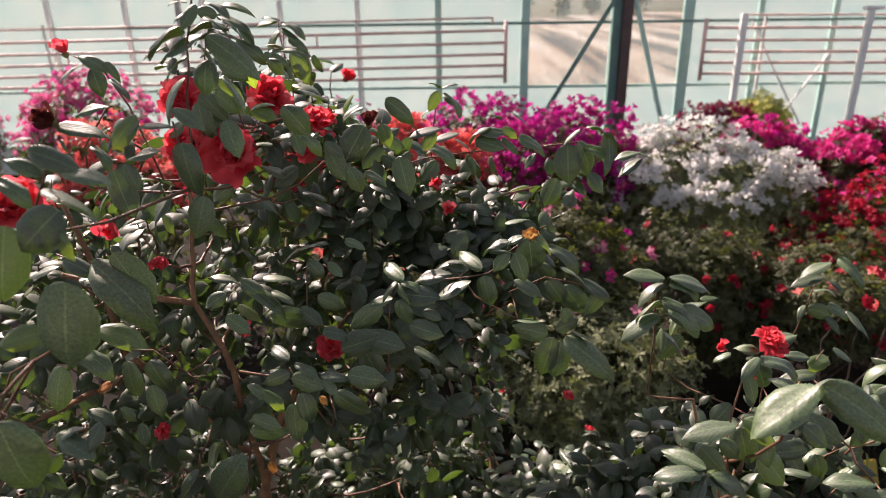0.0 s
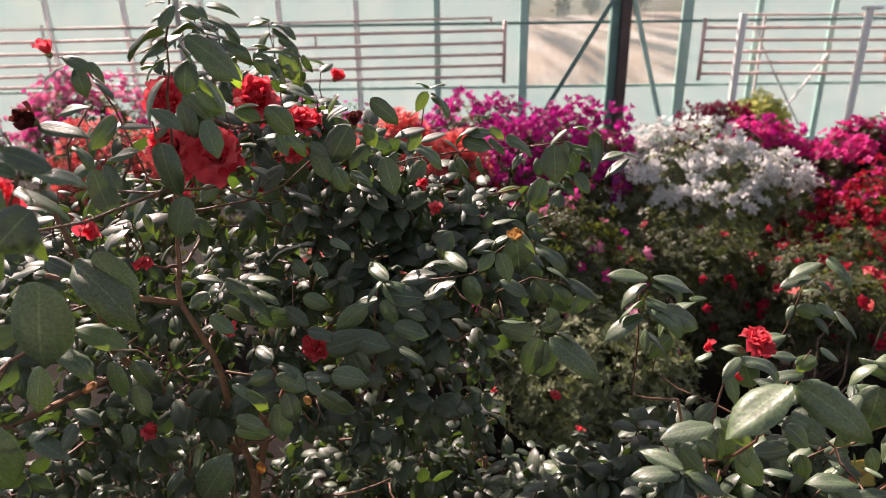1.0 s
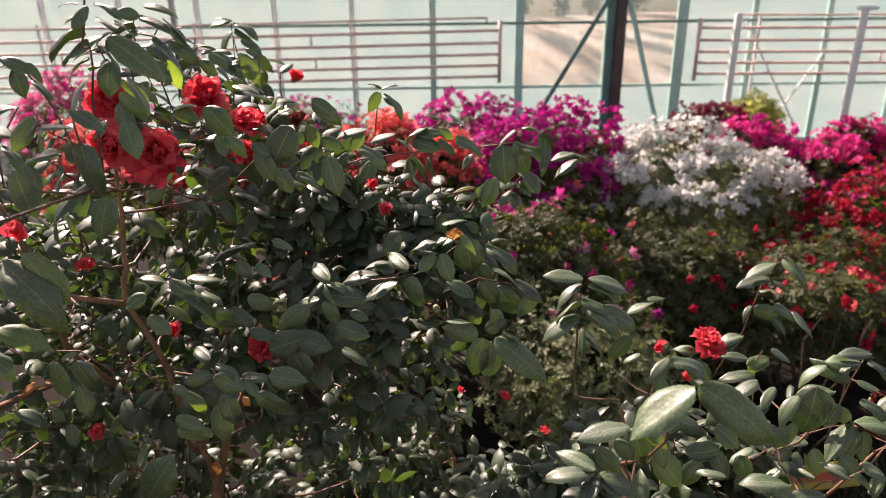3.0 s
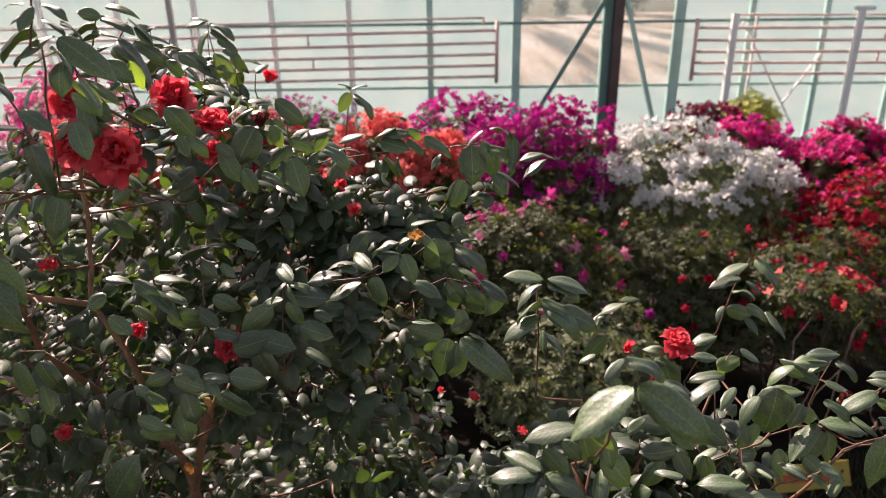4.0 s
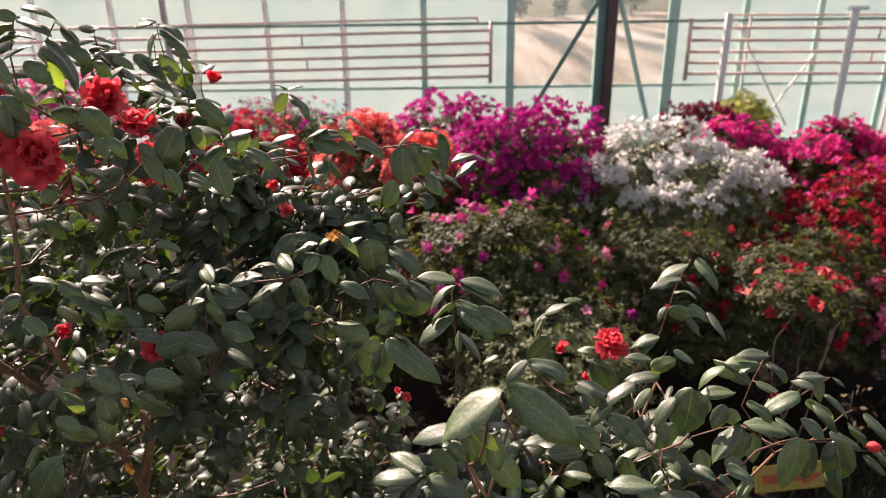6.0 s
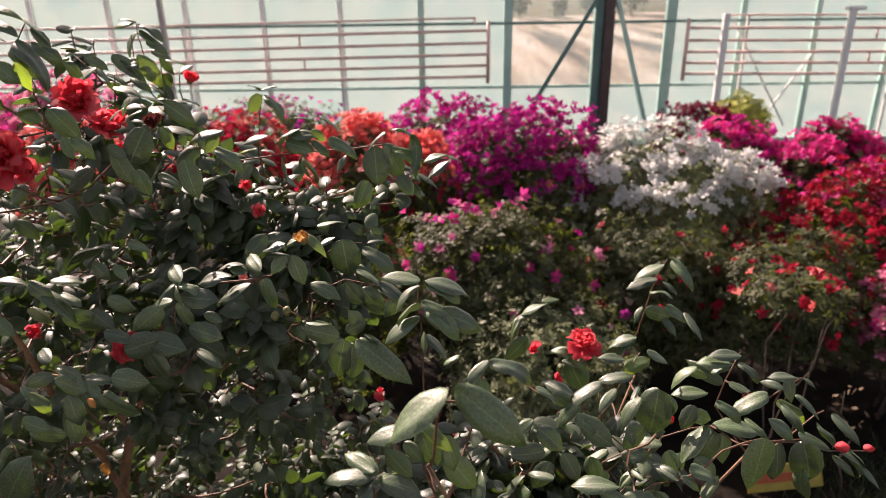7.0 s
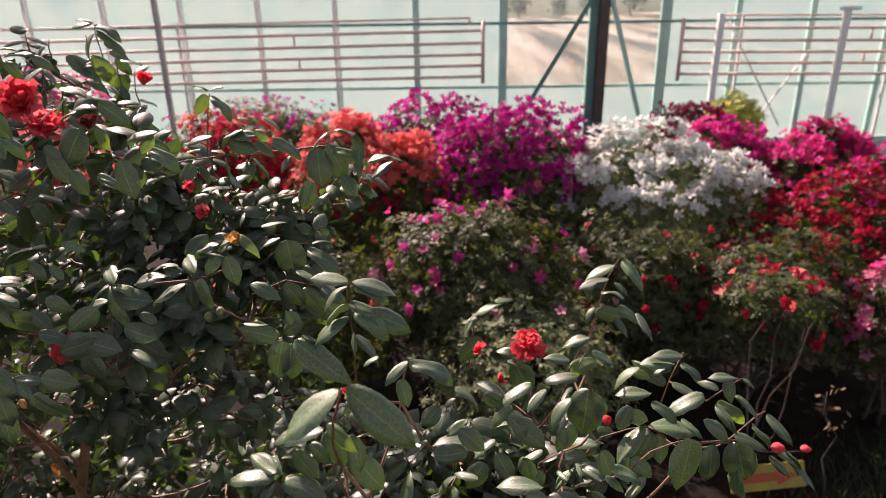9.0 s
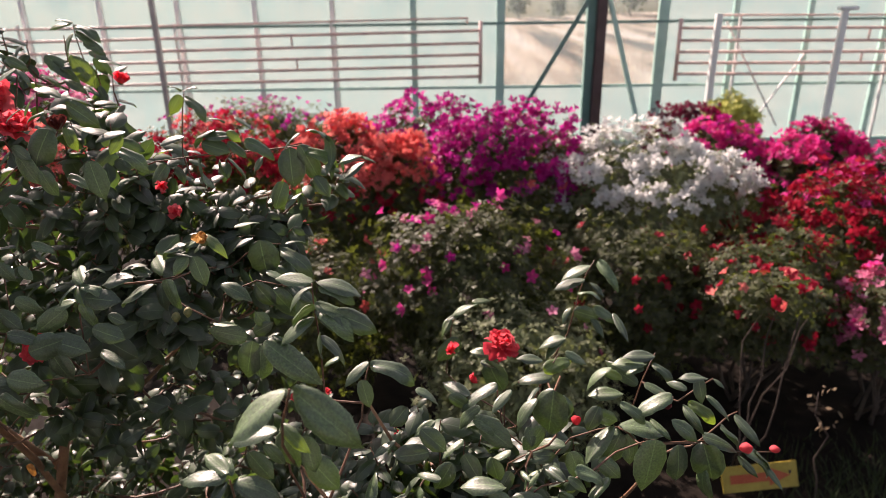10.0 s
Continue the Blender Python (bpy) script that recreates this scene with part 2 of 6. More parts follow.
def joined_copies(name, verts, faces, uvs, mats, material):
    """One mesh of many copies of a small form, each at its own 4 x 4 pose."""
    mats = np.asarray(mats, dtype=np.float64)
    v = np.asarray(verts)
    hv = np.c_[v, np.ones(len(v))]
    allv = np.einsum("nij,vj->nvi", mats, hv)[:, :, :3].reshape(-1, 3)
    n = len(mats)
    fl = []
    for k in range(n):
        o = k * len(v)
        fl.extend(tuple(i + o for i in f) for f in faces)
    return finish(name, allv, fl, material, True, None if uvs is None else np.tile(np.asarray(uvs), (n, 1)))


def leaf_form(length, width, rows, cols, valley, droop, twist=0.0, wave=0.0, tip=0.9, seed=0):
    """A leaf that grows along +x with its upper face to +z: a groove at the midrib, halves that bulge, rim and tip bent down."""
    r = np.random.default_rng(seed)
    verts, faces, uvs = [], [], []
    ph = r.uniform(0, 6.28)
    for i in range(rows + 1):
        s = 0.5 - 0.5 * math.cos(math.pi * i / rows) if rows > 3 else i / rows
        w = width * 0.5 * max(0.0, 1 - (2 * s ** tip - 1) ** 2) ** (0.50 if s < 0.42 else 0.50 + 0.62 * (s - 0.42) / 0.58)
        if i == rows:
            w = 0.0005
        if i == 0:
            w = width * 0.03
        for j in range(cols + 1):
            v = 2 * j / cols - 1
            a = abs(v)
            y = v * w * (1 - 0.10 * a * a)
            if a == 1 and rows > 6 and 0 < i < rows:
                y *= 1.0 + 0.035 * (-1) ** i + r.uniform(-0.03, 0.03)
            z = w * (valley * a - (valley + 0.10 + 0.12 * s) * a ** 3) - droop * length * s ** 2.2 - 0.05 * length * max(0.0, s - 0.8) * 5 * s
            z += wave * length * math.sin(ph + s * 6) * v + twist * y * s
            verts.append((length * (s - 0.25 * droop * s * s), y, z))
            uvs.append((s, j / cols))
    for i in range(rows):
        for j in range(cols):
            a = i * (cols + 1) + j
            faces.append((a, a + cols + 1, a + cols + 2, a + 1))
    return np.array(verts), faces, uvs


def leaf_pose(place, along, up, scale=1.0):
    x = Vector(along).normalized()
    z = Vector(up) - x * Vector(up).dot(x)
    if z.length < 1e-3:
        z = Vector((0, 0, 1)) - x * x.z
    z.normalize()
    y = z.cross(x)
    m = Matrix((x, y, z)).transposed().to_4x4()
    return Matrix.Translation(place) @ m @ Matrix.Scale(scale, 4)


# ---------- ground and building ----------
def build_ground():
    n = 70
    xs = np.sinh(np.linspace(-5.2, 5.2, n)) * 3.2
    ys = np.sinh(np.linspace(-4.6, 5.6, n)) * 3.0 + 4
    verts, faces = [], []
    for y in ys:
        for x in xs:
            z = 0.03 * noise.noise(Vector((x * 1.3, y * 1.3, 0)))
            if y > 12.5:
                far = min(1.0, (y - 12.5) / 25)
                z += 1.2 * far + 3.9 * max(0.0, min(1, (y - 22) / 60)) * (0.75 + 0.5 * noise.noise(Vector((x * 0.03, y * 0.03, 3))))
            verts.append((x, y, z))
    for j in range(n - 1):
        for i in range(n - 1):
            a = j * n + i
            faces.append((a, a + 1, a + n + 1, a + n))
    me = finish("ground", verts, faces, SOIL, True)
    me.materials.append(FIELD)
    for p in me.polygons:
        if p.center.y > 11.9 or p.center.y < -7 or abs(p.center.x) > 15:
            p.material_index = 1
    tagged(new("ground", me), "near-black soil with shade in its colour indoors, dry grassy slope outdoors", "ground", kind="structure")


WALL_Y = 11.75
MULLIONS = [-14.0, -12.75, -11.35, -9.95, -8.55, -7.15, -5.75, -4.35, -2.95, -1.55, -0.09, 1.5, 3.10, 4.45, 5.75, 7.1, 8.5, 9.9, 11.3, 12.7, 14.1]


def build_far_trees():
    """Small trees on the slope outside, dim behind the glass."""
    for x, y, tall in ((-52, 66, 5.2), (-41, 70, 4.2), (-33, 62, 5.6), (-22, 74, 4.6), (-14, 66, 5.0), (-5, 72, 4.0), (9, 74, 3.0), (13, 70, 2.4), (16.5, 72, 3.4), (21, 70, 4.2), (27, 66, 4.6), (36, 72, 5.4), (44, 66, 4.8)):
        base = Vector((x, y, 3.4 + 0.02 * (y - 60)))
        tree = thing("tree", base, "small bare-stemmed tree with a dim green crown on the dry slope", "tree", "trees on the slope")
        way = bent((0, 0, -1.2), (0, 0, tall * 0.8), 0.03, 5)
        v, f = tube(way, [0.14, 0.12, 0.10, 0.07, 0.03], 6)
        part("trunk", finish("trunk", v, f, BARK_GREY, True), tree)
        mats = []
        for _ in range(260):
            d = rng.normal(size=3)
            d /= np.linalg.norm(d)
            p = Vector((0, 0, tall * 0.62)) + Vector(d) * rng.uniform(0.3, 1.0) * tall * 0.36 * (1 + 0.5 * noise.noise(Vector(d) * 2 + base))
            mats.append(np.array(leaf_pose(p, rng.normal(size=3), rng.normal(size=3), rng.uniform(0.35, 0.7))))
        part("crown", joined_copies("crown", *leaf_form(1.0, 0.5, 2, 2, 0.4, 0.2, 0, 0, 0.85, 9), mats, TREE_LEAF), tree, None, "", "stuff")


def build_wall():
    wall = thing("wall_north", (0, WALL_Y, 0), "glazed greenhouse wall with green steel bars and milky panes", "wall", kind="structure")
    part("plinth", bm_mesh("plinth", box_bm((28.1, 0.25, 0.5), 0.01, (0.05, 0.02, 0.25)), PLINTH), wall, None, "limewashed low plinth")
    for i, x in enumerate(MULLIONS):
        wide = 0.15 if i == 11 else 0.19 if i == 13 else 0.10 if i >= 10 else 0.075
        paint = GREEN_PAINT if i >= 10 else WHITE_PAINT
        part("mullion", bm_mesh("mullion", box_bm((wide, 0.09, 3.7), 0.008, (x, 0, 0.5 + 1.85)), paint), wall)
    for z, h in ((0.53, 0.06), (1.56, 0.05), (2.68, 0.05), (4.22, 0.10)):
        part("rail", bm_mesh("rail", box_bm((28.2, 0.055, h), 0.006, (0.05, -0.02, z)), GREEN_PAINT if z != 2.68 else DARK_GREEN), wall)
    for i in range(len(MULLIONS) - 1):
        a, b = MULLIONS[i] + 0.04, MULLIONS[i + 1] - 0.04
        for z0, z1 in ((0.56, 1.54), (1.58, 2.66), (2.70, 4.18)):
            pane = bm_mesh("pane", box_bm((b - a, 0.006, z1 - z0), 0, ((a + b) / 2, 0.02, (z0 + z1) / 2)), PANE_CLEAR if i in (11, 12) and z0 > 1.2 else PANE_MILKY)
            part("pane", pane, wall).visible_shadow = False


def build_shell():
    """Roof and the other sides, glazed as well."""
    roof = thing("ceiling", (0, 0, 4.2), "pitched glass greenhouse roof on thin steel rafters", "ceiling", kind="structure")
    south, ridge, north = -8.0, 1.6, WALL_Y
    bm, pn = bmesh.new(), bmesh.new()
    up = 2.6
    for y0, y1, z0, z1 in ((south, ridge, 0, up), (ridge, north, up, 0)):
        c, ln, an = Vector((0.05, (y0 + y1) / 2, (z0 + z1) / 2)), math.hypot(y1 - y0, z1 - z0), math.atan2(z1 - z0, y1 - y0)
        for x in MULLIONS:
            b = box_bm((0.05, ln, 0.08))
            bmesh.ops.transform(b, matrix=Matrix.Translation((x, c.y, c.z)) @ Matrix.Rotation(an, 4, "X"), verts=b.verts)
            tmp = bpy.data.meshes.new("tmp")
            b.to_mesh(tmp)
            b.free()
            bm.from_mesh(tmp)
            bpy.data.meshes.remove(tmp)
        v = [pn.verts.new(p) for p in ((-14, y0, z0 + 0.05), (14.1, y0, z0 + 0.05), (14.1, y1, z1 + 0.05), (-14, y1, z1 + 0.05))]
        pn.faces.new(v)
    part("roof_frame", bm_mesh("roof_frame", bm, GREY_PAINT), roof)
    part("roof_glass", bm_mesh("roof_glass", pn, PANE_ROOF), roof).visible_shadow = False
    for name, width, at, turn in (("wall_south", 28.1, (0.05, south, 0), 0), ("wall_west", 19.6, (-14.1, 1.85, 0), 90), ("wall_east", 19.6, (14.2, 1.85, 0), 90)):
        w = thing(name, at, "glazed greenhouse side wall on a limewashed plinth", "wall", kind="structure")
        w.matrix_basis = Matrix.Translation(at) @ pose(0, 0, 0, 0, 0, turn)
        part("plinth", bm_mesh("plinth", box_bm((width, 0.25, 0.6), 0.01, (0, 0, 0.3)), PLINTH), w)
        part("rail", bm_mesh("rail", box_bm((width, 0.055, 0.10), 0.006, (0, 0, 4.2)), GREEN_PAINT), w)
        n = round(width / 1.4)
        for k in range(n + 1):
            x = width * (k / n - 0.5)
            part("mullion", bm_mesh("mullion", box_bm((0.075, 0.09, 3.55), 0.008, (x, 0, 2.375)), GREEN_PAINT), w)
            if k < n:
                part("pane", bm_mesh("pane", box_bm((width / n - 0.08, 0.006, 3.52), 0, (x + width / n / 2, 0, 2.375)), PANE_MILKY), w).visible_shadow = False


def build_column():
    col = thing("steel_column", (3.16, 11.40, 0), "dark brown steel column with green flange and slanting braces", "column")
    part("post", bm_mesh("post", box_bm((0.17, 0.16, 4.6), 0.008, (0.08, 0, 2.3)), BROWN_PAINT), col)
    part("flange", bm_mesh("flange", box_bm((0.15, 0.10, 4.5), 0.006, (-0.085, 0.06, 2.25)), DARK_GREEN), col, None, "green painted flange")
    for x0, z0, x1, z1, m in ((-0.13, 3.08, -1.33, 1.00, DARK_GREEN), (0.20, 3.08, 1.06, 0.50, GREEN_PAINT)):
        a, b = Vector((x0, 0.02, z0)), Vector((x1, 0.16, z1))
        bm = box_bm((0.05, 0.080, (b - a).length), 0.004)
        q = (b - a).to_track_quat("Z", "Y").to_matrix().to_4x4()
        part("brace", bm_mesh("brace", bm, m), col, Matrix.Translation((a + b) / 2) @ q)


PIPE_Z = [2.56, 2.35, 2.155, 1.965, 1.775]


def build_radiator(name, x0, x1, slope, step_x):
    """Pipe register: five long pipes, a thin feed pipe above, headers at the end."""
    rad = thing(name, (x0, 11.45, 0), "long register of pinkish heating pipes before the glass", "radiator", "heating pipe registers")
    ln = x1 - x0
    for z in PIPE_Z:
        bar("pipe", (x0, 11.45, z), (x1, 11.45, z + slope * ln), 0.026, rad, PIPE_PAINT)
    z = 2.775
    bar("feed_pipe", (step_x, 11.48, z + slope * (step_x - x0)), (x1, 11.48, z + slope * ln), 0.018, rad, PIPE_PAINT)
    bar("feed_elbow", (step_x, 11.48, z + slope * (step_x - x0) + 0.018), (step_x, 11.48, z - 0.1), 0.018, rad, PIPE_PAINT)
    bar("header", (x0, 11.45, PIPE_Z[-1] - 0.12), (x0, 11.45, 2.72), 0.035, rad, PIPE_PAINT)
    s = 1 if x1 > x0 else -1
    for zi, dx in ((1, 3.38), (3, 3.32), (2, 7.9), (4, 8.0)):
        if dx < abs(ln):
            xx, d = x0 + s * dx, slope * s * dx
            bar("link", (xx, 11.45, PIPE_Z[zi] + d), (xx, 11.45, PIPE_Z[zi - 1] + d), 0.018, rad, PIPE_PAINT)
    for dx in (2.67, 5.47, 8.27, 11.07) if s < 0 else (1.08, 3.83, 6.63):
        if dx < abs(ln):
            xx = x0 + s * dx
            part("bracket", bm_mesh("bracket", box_bm((0.04, 0.05, 2.75), 0.005, (s * dx, 0.07, 1.375)), GREY_PAINT), rad, None, "grey bracket post")


def build_struts():
    """Thin white struts that cross behind the pipes."""
    for x0, z0, x1, z1 in ((5.55, 2.66, 6.75, 0.8), (7.05, 2.1, 6.25, 0.8)):
        s = thing("wall_strut", (x0, 11.62, 0), "thin white strut slanting across the glass wall", "strut", "white struts")
        a, b = Vector((0, 0, z0)), Vector((x1 - x0, 0, z1))
        q = (b - a).to_track_quat("Z", "Y").to_matrix().to_4x4()
        part("strut_bar", bm_mesh("strut_bar", box_bm((0.032, 0.03, (b - a).length), 0.004), WHITE_PAINT), s, Matrix.Translation((a + b) / 2) @ q)


def build_posts():
    for x, top in ((5.30, 2.79), (7.5, 2.82)):
        p = thing("white_post", (x, 11.38, 0), "white painted post standing among the heating pipes", "post", "white posts")
        part("shaft", bm_mesh("shaft", box_bm((0.11, 0.09, top), 0.01, (0, 0, top / 2)), WHITE_PAINT), p)
        if top > 2.8:
            part("cap", bm_mesh("cap", box_bm((0.34, 0.14, 0.07), 0.02, (0.04, 0, top + 0.03)), WHITE_PAINT), p)
    p = thing("inner_post", (-4.62, 11.36, 0), "grey brown steel post before the heating pipes", "post")
    part("shaft", bm_mesh("shaft", box_bm((0.085, 0.10, 4.4), 0.01, (0, 0, 2.2)), rough_surface("taupe paint", (0.40, 0.34, 0.32), (0.54, 0.48, 0.45), 4, 0.5)), p)


def build_sign():
    s = thing("arrow_sign", (2.2, 2.78, 0), "yellow board sign with a red arrow, standing on soil", "sign")
    tilt = Matrix.Translation((0, 0, 0.135)) @ pose(0, 0, 0, -22, -4, 3)
    board = part("board", bm_mesh("board", box_bm((0.43, 0.012, 0.145), 0.003), SIGN_YELLOW), s, tilt)
    bm = bmesh.new()
    pts = [(-0.17, -0.024), (0.05, -0.024), (0.05, -0.05), (0.17, 0), (0.05, 0.05), (0.05, 0.024), (-0.17, 0.024)]
    f = bm.faces.new([bm.verts.new((x, 0, z)) for x, z in pts])
    ext = bmesh.ops.extrude_face_region(bm, geom=[f])
    bmesh.ops.translate(bm, vec=(0, -0.003, 0), verts=[g for g in ext["geom"] if isinstance(g, bmesh.types.BMVert)])
    bmesh.ops.recalc_face_normals(bm, faces=bm.faces)
    part("arrow", bm_mesh("arrow", bm, SIGN_RED), board, Matrix.Translation((0, -0.0065, 0)), "red arrow")
    for x in (-0.17, 0.17):
        v, fc = tube([(x, 0.02, -0.02), (x, 0.01, 0.17)], [0.008, 0.008], 6)
        part("stake", finish("stake", v, fc, BARK_GREY), s)


# ---------- camellias ----------
LEAVES = [leaf_form(1.0, 0.60 + 0.05 * (k % 3), 10, 6, 0.08 + 0.14 * (k % 3), 0.08 + 0.08 * (k % 3), 0.45 * ((k % 3) - 1), 0.03 * (k % 3), 0.84 + 0.05 * (k % 3), k) for k in range(6)]
LEAVES += [leaf_form(1.0, 0.46 + 0.035 * (k % 3), 10, 6, 0.20 + 0.16 * (k % 3), 0.20 + 0.11 * (k % 4), 0.5 * ((k % 3) - 1), 0.04 * (k % 3), 0.84 + 0.06 * (k % 3), 20 + k) for k in range(6)]
HERO_MESH = [finish("leaf", v, f, HERO_LEAF, True, u) for v, f, u in LEAVES]
BACKLIT_MESH = [finish("leaf", v, f, BACKLIT_LEAF, True, u) for v, f, u in LEAVES]
DRY_LEAF_MESH = finish("leaf", *LEAVES[5][:2], leaf_material("withered leaf", (0.30, 0.10, 0.02), (0.55, 0.24, 0.05), (0.7, 0.3, 0.06), False, 0.5, 0.35), True, LEAVES[5][2])
FILL = leaf_form(1.0, 0.64, 6, 4, 0.30, 0.25, 0.2, 0.02, 0.86, 3)


def petal_form(width, cup, curl, seed, n=5, m=6):
    """A broad petal growing along +x, cupped upwards, with a frilled rim."""
    r = np.random.default_rng(seed)
    ph = r.uniform(0, 6.28)
    verts, faces = [], []
    for i in range(n + 1):
        s = i / n
        w = width * (0.25 + 0.75 * math.sin(math.pi * min(0.62, s * 0.62))) * (1 if i < n else 0.72)
        for j in range(m + 1):
            v = 2 * j / m - 1
            notch = -0.07 * (1 - abs(v)) if i == n else 0
            z = cup * s * s + 0.25 * v * v * w - curl * max(0, s - 0.6) ** 2 * 4 + 0.17 * s * s * math.sin(ph + v * 6.5) + 0.07 * s * math.sin(ph * 3 + v * 3 + s * 7)
            verts.append((s + notch + 0.04 * s * math.sin(ph * 2 + v * 5), v * w * 0.5, z))
    for i in range(n):
        for j in range(m):
            a = i * (m + 1) + j
            faces.append((a, a + m + 1, a + m + 2, a + 1))
    return verts, faces


PETALS = {}
for key, material in (("red", CAMELLIA_RED), ("old", CAMELLIA_OLD), ("dry", CAMELLIA_DRY)):
    PETALS[key] = [finish("petal", *petal_form(1.05 + 0.12 * (k % 3), 0.35, 0.25 * (k % 3), 40 + k), material, True) for k in range(6)]


def camellia_flower(bush, place, facing, size, state="red", fullness=1.0):
    """A double bloom: rings of overlapping petals round a ruffled heart."""
    o = Vector(bush.matrix_basis.translation)
    q = Vector(facing).normalized().to_track_quat("Z", "Y").to_matrix().to_4x4()
    base = Matrix.Translation(Vector(place) - o) @ q @ Matrix.Rotation(rng.uniform(0, 6), 4, "Z")
    v, f = tube([(0, 0, -0.16 * size), (0, 0, -0.08 * size), (0, 0, 0.02 * size)], [0.03 * size, 0.10 * size, 0.13 * size], 7)
    flower = part("flower", finish("calyx", v, f, BUD_SKIN, True), bush, base,
                  {"red": "open red double bloom", "old": "withered dark red bloom", "dry": "dried tan bloom"}[state])
    rings = ((6, 6, 0.52), (6, 26, 0.46), (7, 48, 0.40), (6, 66, 0.36), (5, 80, 0.30)) if fullness >= 1 else ((4, 55, 0.45), (3, 76, 0.36))
    if state == "old":
        rings = ((5, 60, 0.42), (5, 78, 0.40))
    for n, lift, ln in rings:
        for k in range(n):
            a = 360 * k / n + lift * 2 + rng.uniform(-20, 20)
            m = pose(0, 0, 0, 0, 0, a) @ pose(0.05 * size, 0, 0, rng.uniform(-24, 24), -(lift + rng.uniform(-16, 16)), 0)
            part("petal", PETALS[state][int(rng.integers(6))], flower, m @ Matrix.Scale(ln * size * rng.uniform(0.75, 1.15), 4))


def bud(bush, place, facing, size, red=False):
    o = Vector(bush.matrix_basis.translation)
    q = Vector(facing).normalized().to_track_quat("Z", "Y").to_matrix().to_4x4()
    pts = [(0, 0, size * h) for h in (-0.5, -0.3, 0, 0.25, 0.42, 0.5)]
    v, f = tube(pts, [size * r for r in (0.12, 0.34, 0.44, 0.33, 0.16, 0.04)], 10)
    v = [Vector(p) * (1 + 0.10 * math.sin(3 * math.atan2(p[1], p[0]) + 60 * p[2] / size * 0.05)) for p in v]
    ob = part("bud", finish("bud", v, f, CAMELLIA_RED if red else BUD_SKIN, True), bush, Matrix.Translation(Vector(place) - o) @ q,
              "closed red bud" if red else "round green bud")
    for k in range(5):
        a = 2 * math.pi * k / 5
        sv, sf = petal_form(0.9, 0.55, -0.2, 70 + k, 3, 2)
        part("sepal", finish("sepal", sv, sf, BUD_SKIN, True), ob, pose(0, 0, -0.5 * size, 0, 0, math.degrees(a)) @ pose(0.08 * size, 0, 0, 0, -38, 0) @ Matrix.Scale(size * 0.55, 4))
    return ob


def sprig(base, tip, size, n, rosette, store):
    """Leaves in a spiral up a shoot, low ones hanging out, the last ones round its tip: (place, along, up, size)."""
    base, tip = Vector(base), Vector(tip)
    axis = (tip - base).normalized()
    a = axis.cross(Vector((0.2, 0.5, 0.84)))
    a.normalize()
    b = axis.cross(a)
    turn = rng.uniform(0, 6.28)
    total = n + rosette
    for i in range(total):
        s = 0.08 + 0.92 * (i / (total - 1)) ** 0.75
        turn += radians(137.5 + rng.uniform(-18, 18))
        rad = a * math.cos(turn) + b * math.sin(turn)
        lift = radians(5 + 42 * s * s + rng.uniform(-20, 20))
        along = rad * math.cos(lift) + axis * math.sin(lift)
        along.z -= 0.42 * (1.2 - s) + rng.uniform(-0.2, 0.55)
        upv = axis * math.cos(lift) - rad * math.sin(lift) + Vector((-0.24, -0.18, 0.44)) + Vector(rng.normal(size=3) * 0.42)
        store.append((base.lerp(tip, s), along, upv, size * rng.uniform(0.72, 1.2) * (0.62 if i == total - 1 else 1)))


def shoots_at(tips, heart, size, length):
    """Shoots that end at the given tips and grow out and up from the bush's heart."""
    made = []
    for tip in map(Vector, tips):
        way = ((tip - Vector(heart)).normalized() * 0.55 + Vector((0, -0.18, 0.75)) + Vector(rng.normal(size=3) * 0.16)).normalized()
        made.append((tip - way * length * rng.uniform(0.7, 1.2), tip, size * rng.uniform(0.92, 1.12), int(rng.integers(4, 7)), 3))
    return made


TURNED = {"u": (-0.36, -0.18, 0.92), "m": (-0.42, -0.40, 0.82), "f": (-0.05, -0.95, 0.30), "e": (0.05, 0.22, 1.0), "l": (-0.75, -0.45, 0.35), "r": (0.55, -0.55, 0.60)}
BACKLIT = {"v": "u", "g": "m", "h": "f"}
BROAD = {"w": "f", "b": "m"}


def spray(sprays, stems, leaves):
    """A twig with single leaves, each from its stalk to its tip: the upper face turned up (u), outwards (f), between
    (m), away (e) or aside (l, r); v, g and h are leaves with backlight in their colour, w and b broad ones.
    """
    sprays.append((stems, leaves))


